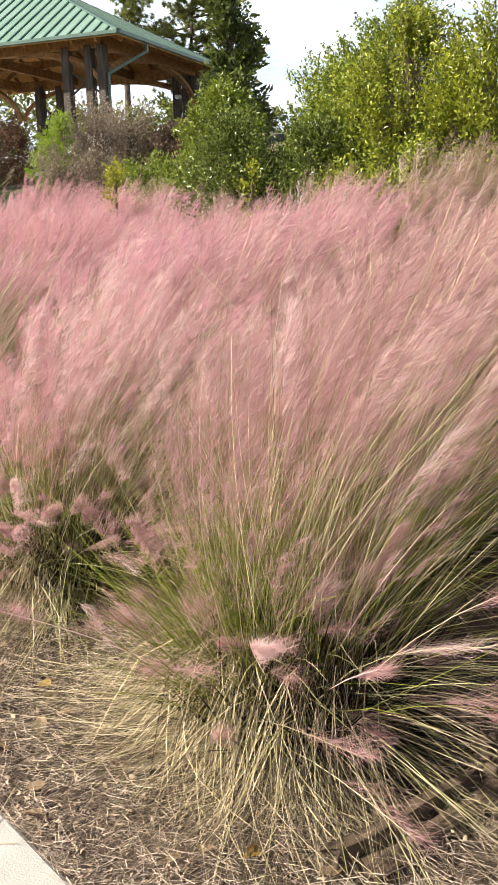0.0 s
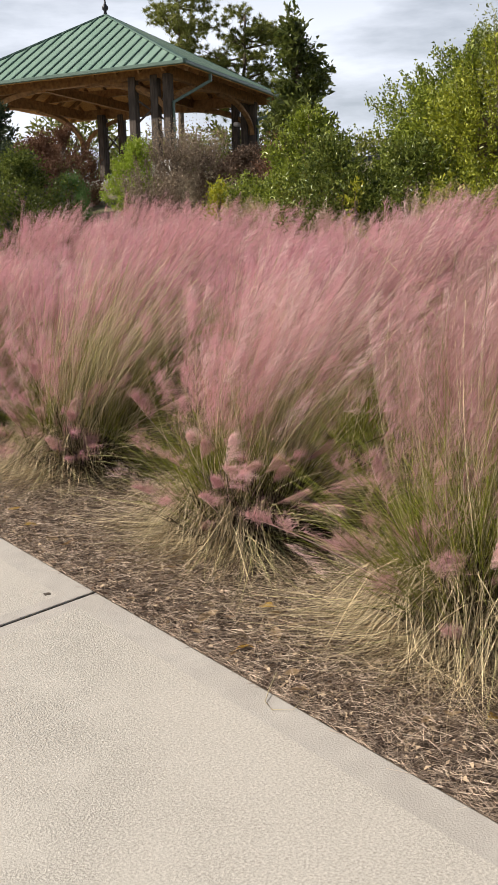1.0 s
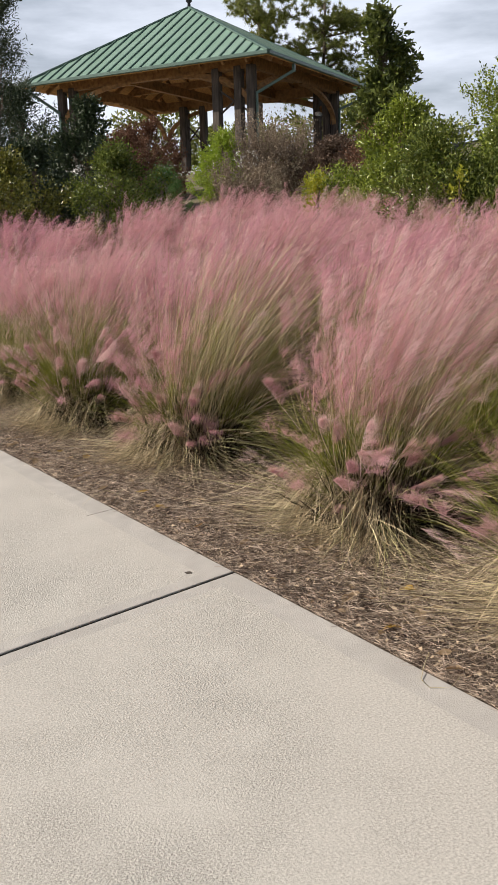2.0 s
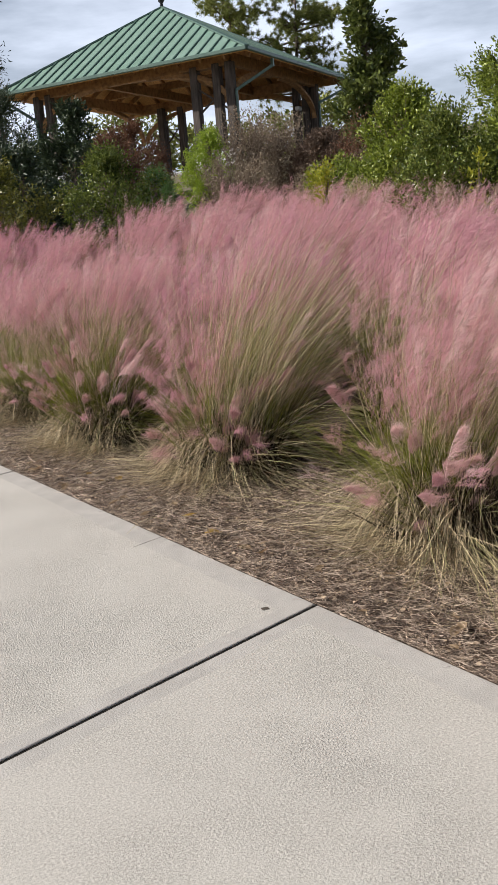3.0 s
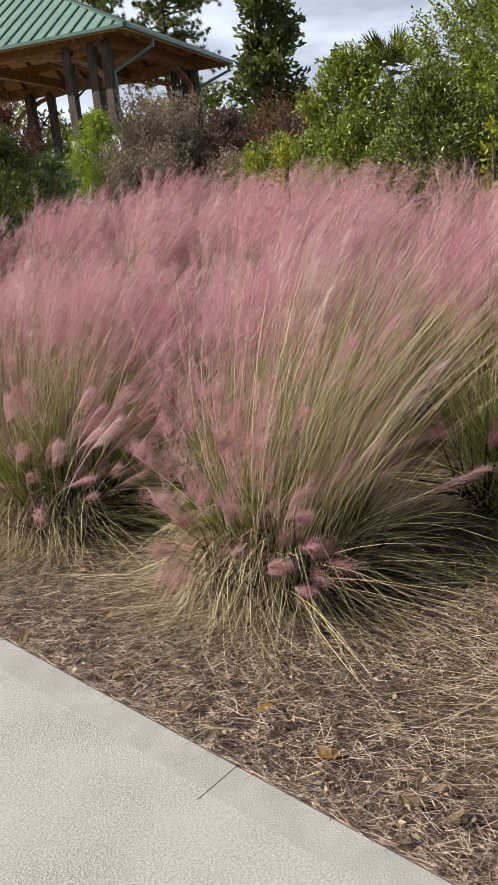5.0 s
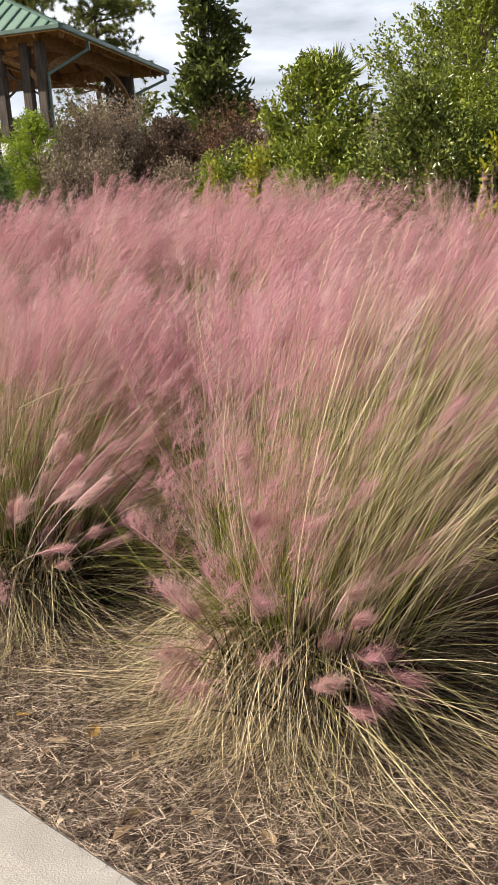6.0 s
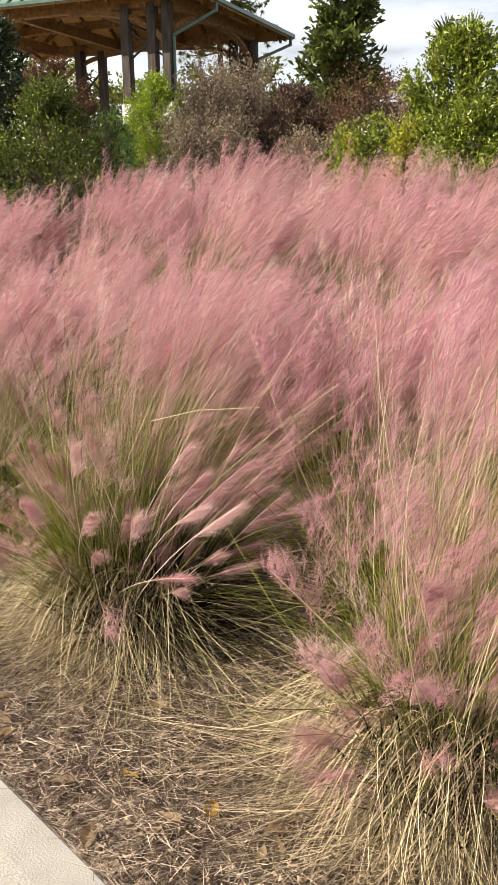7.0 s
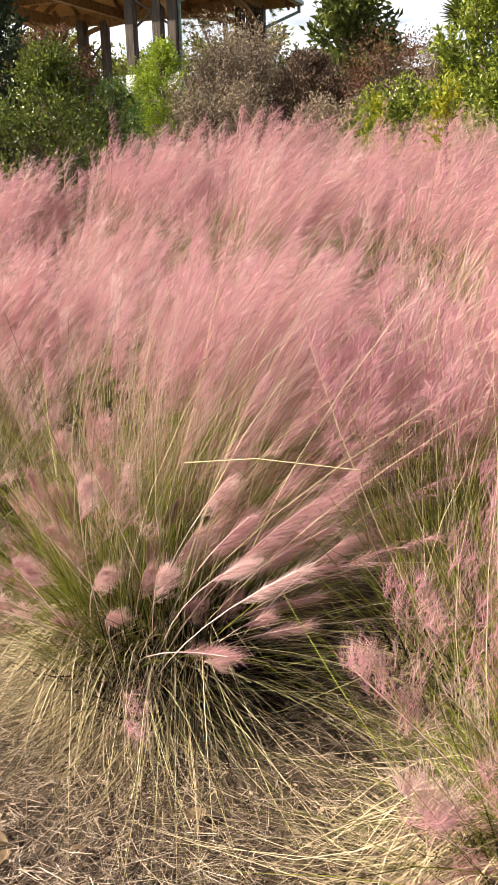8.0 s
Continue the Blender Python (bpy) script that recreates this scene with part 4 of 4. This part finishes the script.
W(9.7, 13.0, 3.65, 1.2, 57, "brown twiggy shrub below the pavilion posts", M_DRYLEAF, 0.045, 430, 14, vase, 0.42, 1.7, "twiggy_shrub", sprigs=26)
W(7.2, 11.0, 2.6, 1.3, 74, "grey-brown twiggy shrub low on the hillside", M_DRYLEAF, 0.045, 400, 15, vase, 0.36, 1.5, "twiggy_shrub", sprigs=18)
W(9.75, 11.8, 3.1, 1.4, 58, "dark plum-brown shrub on the hillside", M_PLUM, 0.06, name="plum_shrub")
W(11.4, 13.6, 3.45, 1.6, 75, "dark plum-brown shrub below the pavilion", M_PLUM, 0.06, name="plum_shrub")
W(8.3, 9.9, 2.4, 1.4, 76, "brown shrub at the foot of the hill", M_DRYLEAF, 0.05, 300, 22, name="twiggy_shrub")
W(6.3, 9.2, 2.1, 1.2, 77, "low brown-green shrub at the foot of the hill", M_PLUM, 0.05, 260, 22, name="plum_shrub")
W(9.5, 10.0, 3.2, 1.5, 59, "purplish twiggy shrub below the magnolia", M_RUST, 0.045, 420, 12, vase, 0.3, 1.2, "twiggy_shrub")
W(7.9, 7.9, 2.7, 1.4, 78, "brown and green scrub beside the hedge", M_DRYLEAF, 0.05, 300, 20, name="twiggy_shrub")
W(4.2, 4.9, 1.95, 0.4, 60, "yellow-green young sprigs behind the pink grass", M_YELLOW, 0.06, 30, 18, column, 0.16, 1.2, "lime_shrub")
W(4.4, 3.1, 1.9, 0.35, 79, "yellow-green young sprigs behind the pink grass", M_YELLOW, 0.06, 26, 18, column, 0.16, 1.2, "lime_shrub")
W(5.2, 6.3, 2.05, 0.4, 80, "yellow-green young sprigs beside the hedge", M_YELLOW, 0.06, 30, 18, column, 0.16, 1.2, "lime_shrub")
plant("magnolia_tree", "dark conical young magnolia on the hillside", "tree", 13.7, 14.62, 6.75, 1.65, 0.18, M_MAGNOLIA, 330, 20, spire, 0.36, 48, trunk=0.07, up=0.5, lump=1.25)
plant("cedar_tree", "dark bluish cedar with dense drooping foliage", "tree", 5.3, 16.7, 4.7, 2.6, 0.09, M_DARK, 460, 52, None, 0.42, 51, slim=0.22)
plant("cedar_tree", "dark low cedar on the slope", "tree", 3.2, 14.0, 4.0, 2.6, 0.09, M_DARK, 420, 48, None, 0.40, 81, slim=0.22)
plant("cedar_tree", "tall dark cedar with feathery upper branches", "tree", 4.25, 15.0, 7.4, 1.6, 0.09, M_DARK, 380, 52, column, 0.38, 52, slim=0.22)
plant("wispy_tree", "thin feathery grey-green tree above the hedge", "tree", 6.5, 3.1, 3.8, 0.75, 0.045, M_FEATHER, 150, 18, vase, 0.34, 61, up=1.8, trunk=0.02)

# ---- pine behind the pavilion ----


def pine(x, y, top, seed):
    global rng
    rng = np.random.default_rng(seed)
    z0 = float(rise(x, y))
    e = thing("pine_tree", "tall loblolly pine with clumped needles behind the pavilion", "tree", (x, y, z0))
    H = top - z0
    spine = np.stack([rng.normal(0, 0.1, 9).cumsum(), rng.normal(0, 0.1, 9).cumsum(), np.linspace(-0.2, H, 9)], -1)
    wood, tips = [tube(spine, np.linspace(0.28, 0.05, 9), 8)], []
    for k in range(44):
        f = rng.uniform(0.5, 1.0) * 8
        i = min(int(f), 7)
        s0 = spine[i] * (1 - f + i) + spine[i + 1] * (f - i)
        a = rng.uniform(0, 2 * np.pi)
        ln = rng.uniform(1.8, 5.0) * (1.15 - 0.6 * f / 8)
        d = np.array([math.cos(a), math.sin(a), rng.uniform(-0.15, 0.45)])
        q = [s0, s0 + d * ln * 0.5 + np.array([0, 0, -0.1]), s0 + d * ln]
        wood.append(tube(q, [0.07, 0.045, 0.015], 4))
        for j in range(22):
            u = rng.uniform(0.45, 1.05)
            tips.append(s0 + d * ln * u + rng.normal(0, 0.40, 3) * np.array([1, 1, 0.55]))
    part_mesh("trunk", *joined(wood), M_BARK, e)
    tips = np.array(tips)
    c = np.repeat(tips, 72, 0)
    d = unit(rng.normal(size=c.shape) + np.array([0, 0, 0.35]))
    part_mesh("crown", *hairs(c, d, rng.uniform(0.16, 0.34, len(c)), np.full(len(c), 0.030)), M_PINE, e)


pine(31.8, 46.7, 17.6, 71)
pine(36.4, 45.8, 15.8, 72)
for x, y, top, wd, sd in ((20.5, 50.5, 8.0, 7, 91), (25.5, 48.5, 9.2, 6, 92), (30.0, 45.5, 8.2, 6, 93), (34.0, 42.5, 9.0, 6, 94), (39.0, 40.0, 8.0, 7, 95)):
    plant("oak_tree", "distant spreading tree beyond the pavilion", "tree", x, y, top, wd, 0.32, M_PINE, 150, 24, vase, 0.9, sd, trunk=0.16, twig_mt=M_BARK, group="distant trees", z_low=0.3)


def palmetto(x, y, top):
    """A cabbage palm: a trunk and fan fronds of many folded leaflets."""
    global rng
    rng = np.random.default_rng(97)
    z0 = float(rise(x, y))
    e = thing("palmetto", "cabbage palm with grey-green fan fronds", "palm", (x, y, z0))
    H = top - z0
    part_mesh("trunk", *tube([(0, 0, -0.1), (0.03, 0, H * 0.4), (0, 0.03, H * 0.78)], [0.13, 0.11, 0.10], 8), M_BARK, e)
    for k in range(13):
        a, el = 2.4 * k, math.radians(rng.uniform(5, 75))
        stem = np.array([math.cos(a) * math.cos(el), math.sin(a) * math.cos(el), math.sin(el)])
        c = np.array([0, 0, H * 0.76]) + stem * 0.75
        side = unit(np.cross(stem, UP))
        ang = np.linspace(-1.9, 1.9, 26)
        d = unit(stem * np.cos(ang)[:, None] + side * np.sin(ang)[:, None] - UP * (0.25 * np.abs(ang))[:, None] * 0.4)
        L = 0.95 * (1 - 0.12 * np.abs(ang))
        v1, f1 = leaf_cards(np.repeat(c[None], 26, 0), d, L, np.full(26, 0.06))
        v2, f2 = tube([(0, 0, H * 0.76), tuple(c)], [0.012, 0.008], 3)
        tri = np.concatenate([f2[:, [0, 1, 2]], f2[:, [0, 2, 3]]])
        part_mesh("frond", *joined([(v1, f1), (v2, tri)]), M_GLOSS, e)


palmetto(24.9, 20.0, 6.25)

# ---- pavilion ----
PAV = pose(16.02, 27.04, 0, 0, 0, math.degrees(0.49))
SX, SY, EAVE, PEAK, FLOOR = 4.21, 4.87, 6.8, 9.53, 3.6
TOP = Vector((0.04, 0.45, PEAK))


def pavilion():
    e = thing("pavilion", "timber pavilion with a green standing-seam hip roof", "pavilion")
    e.matrix_world = PAV

    def add(name, bm, mt, label="", parent=e, smooth_on=False):
        return part(name, bm, mt, parent, label, smooth_on)

    corners = [(-SX, -SY), (SX, -SY), (SX, SY), (-SX, SY)]
    for k in range(4):
        a, b = corners[k], corners[(k + 1) % 4]
        A, B, P = Vector((*a, EAVE)), Vector((*b, EAVE)), TOP
        nrm = (B - A).cross(P - A).normalized()
        bm = bmesh.new()
        top = [bm.verts.new(v + nrm * 0.03) for v in (A, B, P)]
        low = [bm.verts.new(v - nrm * 0.01) for v in (A, B, P)]
        bm.faces.new(top)
        bm.faces.new(low[::-1])
        for i in range(3):
            j = (i + 1) % 3
            bm.faces.new((top[j], top[i], low[i], low[j]))
        panel = add("roof_panel", bm, M_ROOF, "green metal roof slope")
        bm = bmesh.new()
        deck = [bm.verts.new(v - nrm * o) for o in (0.03, 0.10) for v in (A, B, P)]
        bm.faces.new(deck[:3])
        bm.faces.new(deck[3:][::-1])
        for i in range(3):
            j = (i + 1) % 3
            bm.faces.new((deck[j], deck[i], deck[3 + i], deck[3 + j]))
        add("roof_deck", bm, M_DECK, "orange pine roof decking")
        n = int(round((B - A).length / 0.43))
        run = (B - A).normalized()
        along = (P - A).dot(run) / (B - A).length
        upv = P - A.lerp(B, along)
        for s in range(1, n):
            t = s / n
            foot = A.lerp(B, t)
            frac = t / along if t < along else (1 - t) / (1 - along)
            head = foot + upv * frac
            # seams in the dark trim green, which stands for the shadow lines beside them
            bm = bmesh.new()
            beam(bm, foot + nrm * 0.045, head + nrm * 0.045, 0.045, 0.05, 0)
            add("roof_seam", bm, M_TRIM, parent=panel)
        # rafters under the deck
        for s in range(1, n, 2):
            t = s / n
            foot = A.lerp(B, t)
            frac = t / along if t < along else (1 - t) / (1 - along)
            bm = bmesh.new()
            beam(bm, foot + upv * frac * 0.06 - nrm * 0.17, foot + upv * frac * 0.97 - nrm * 0.17, 0.07, 0.15, 0.004)
            add("rafter", bm, M_BEAM)
        bm = bmesh.new()
        beam(bm, A + Vector((0, 0, 0.0)), B + Vector((0, 0, 0.0)), 0.11, 0.12, 0.02)
        add("gutter", bm, M_TRIM, "green metal gutter")
        bm = bmesh.new()
        beam(bm, A + nrm * 0.05, P + nrm * 0.03, 0.16, 0.06, 0.01)
        add("hip_cap", bm, M_TRIM)
    # posts, beams and braces
    ix, iy = SX - 0.95, SY - 1.1
    inner = [(-ix, -iy), (ix, -iy), (ix, iy), (-ix, iy)]
    for k in range(4):
        (ax, ay), (bx, by) = inner[k], inner[(k + 1) % 4]
        a, b = Vector((ax, ay, EAVE - 0.02)), Vector((bx, by, EAVE - 0.02))
        bm = bmesh.new()
        beam(bm, a, b, 0.2, 0.36, 0.015)
        add("tie_beam", bm, M_BEAM, "heavy pine tie beam")
        d = (b - a).normalized()
        for s, o in ((1, a), (-1, b)):
            line = []
            for q in range(9):
                u = q / 8 * math.pi / 2
                line.append(o + d * s * (0.1 + 2.9 * (1 - math.cos(u))) + Vector((0, 0, -1.25 + 1.1 * math.sin(u))))
            v, f = tube(line, [0.11] * 9, 4)
            bm = bmesh.new()
            bv = [bm.verts.new(q) for q in v]
            for q in f:
                bm.faces.new([bv[i] for i in q])
            bm.faces.new(bv[:4])
            bm.faces.new(bv[-4:])
            bmesh.ops.recalc_face_normals(bm, faces=bm.faces[:])
            add("arched_brace", bm, M_BEAM, "curved pine brace")
    stands = (((0, 0), (0, 0.45), (0, 1.25)), ((0, 0), (-0.1, 0.3), (0, 0.72)), ((0, -0.95), (-0.3, -1.05), (0, -1.8)), ((0, 0), (0, -0.5)))
    for (px, py), offs in zip(inner, stands):
        for ox, oy in offs:
            bm = bmesh.new()
            box(bm, px + ox - 0.13, px + ox + 0.13, py + oy - 0.13, py + oy + 0.13, FLOOR + 0.55, EAVE - 0.1, None, 0.02)
            post = add("post", bm, M_POST, "dark weathered timber post")
            bm = bmesh.new()
            box(bm, px + ox - 0.17, px + ox + 0.17, py + oy - 0.17, py + oy + 0.17, FLOOR - 0.1, FLOOR + 0.55, None, 0.02)
            add("pier", bm, M_PIER, "white post base", post)
        # thin crossed struts between the posts of a corner
        (fx, fy), (gx, gy) = offs[0], offs[-1]
        for z0, z1 in ((5.25, 6.1), (6.1, 5.25)):
            bm = bmesh.new()
            beam(bm, (px + fx, py + fy, z0), (px + gx, py + gy, z1), 0.05, 0.05, 0)
            add("strut", bm, M_POST, "thin crossed strut")
    for q in (-0.33, 0.33):
        bm = bmesh.new()
        beam(bm, (-ix, iy * q, EAVE + 0.02), (ix, iy * q, EAVE + 0.02), 0.16, 0.3, 0.01)
        add("cross_beam", bm, M_BEAM, "pine cross beam")
        bm = bmesh.new()
        beam(bm, (ix * q, -iy, EAVE + 0.33), (ix * q, iy, EAVE + 0.33), 0.14, 0.26, 0.01)
        add("cross_beam", bm, M_BEAM, "pine cross beam")
    # downspouts from the eaves back to the corner posts
    for cx, cy, tx, ty, z in ((-SX + 1.75, -SY + 0.02, -ix, -iy - 0.18, 5.85), (SX - 0.3, -SY + 0.02, ix, -iy - 0.18, 6.05), (-SX + 0.02, SY - 0.5, -ix - 0.18, iy, 5.9)):
        bm = bmesh.new()
        beam(bm, (cx, cy, EAVE - 0.08), (cx, cy, EAVE - 0.32), 0.09, 0.09, 0.01)
        beam(bm, (cx, cy, EAVE - 0.28), (tx, ty, z), 0.09, 0.09, 0.01)
        beam(bm, (tx, ty, z + 0.04), (tx, ty, FLOOR), 0.07, 0.07, 0.01)
        add("downspout", bm, M_TRIM, "pale green downspout")
    bm = bmesh.new()
    box(bm, ix - 0.32, ix + 0.16, -iy + 0.5, -iy + 0.68, 5.86, 6.0, None, 0.03)
    box(bm, ix - 0.05, ix + 0.05, -iy + 0.56, -iy + 0.73, 5.98, 6.12, None, 0.01)
    add("flood_lamp", bm, M_WHITE, "white lamp housing on a post")
    bm = bmesh.new()
    box(bm, -SX + 0.3, SX - 0.3, -SY + 0.3, SY - 0.3, FLOOR - 0.3, FLOOR, None, 0.02)
    add("floor_slab", bm, M_BORDER, "concrete floor slab")
    v, f = tube([(TOP.x, TOP.y, PEAK + h) for h in (-0.1, 0.15, 0.22, 0.3, 0.4, 0.75)], [0.09, 0.05, 0.11, 0.11, 0.04, 0.008], 8)
    part_mesh("finial", v, f, M_FINIAL, e, "dark iron finial")
    return e


pavilion()
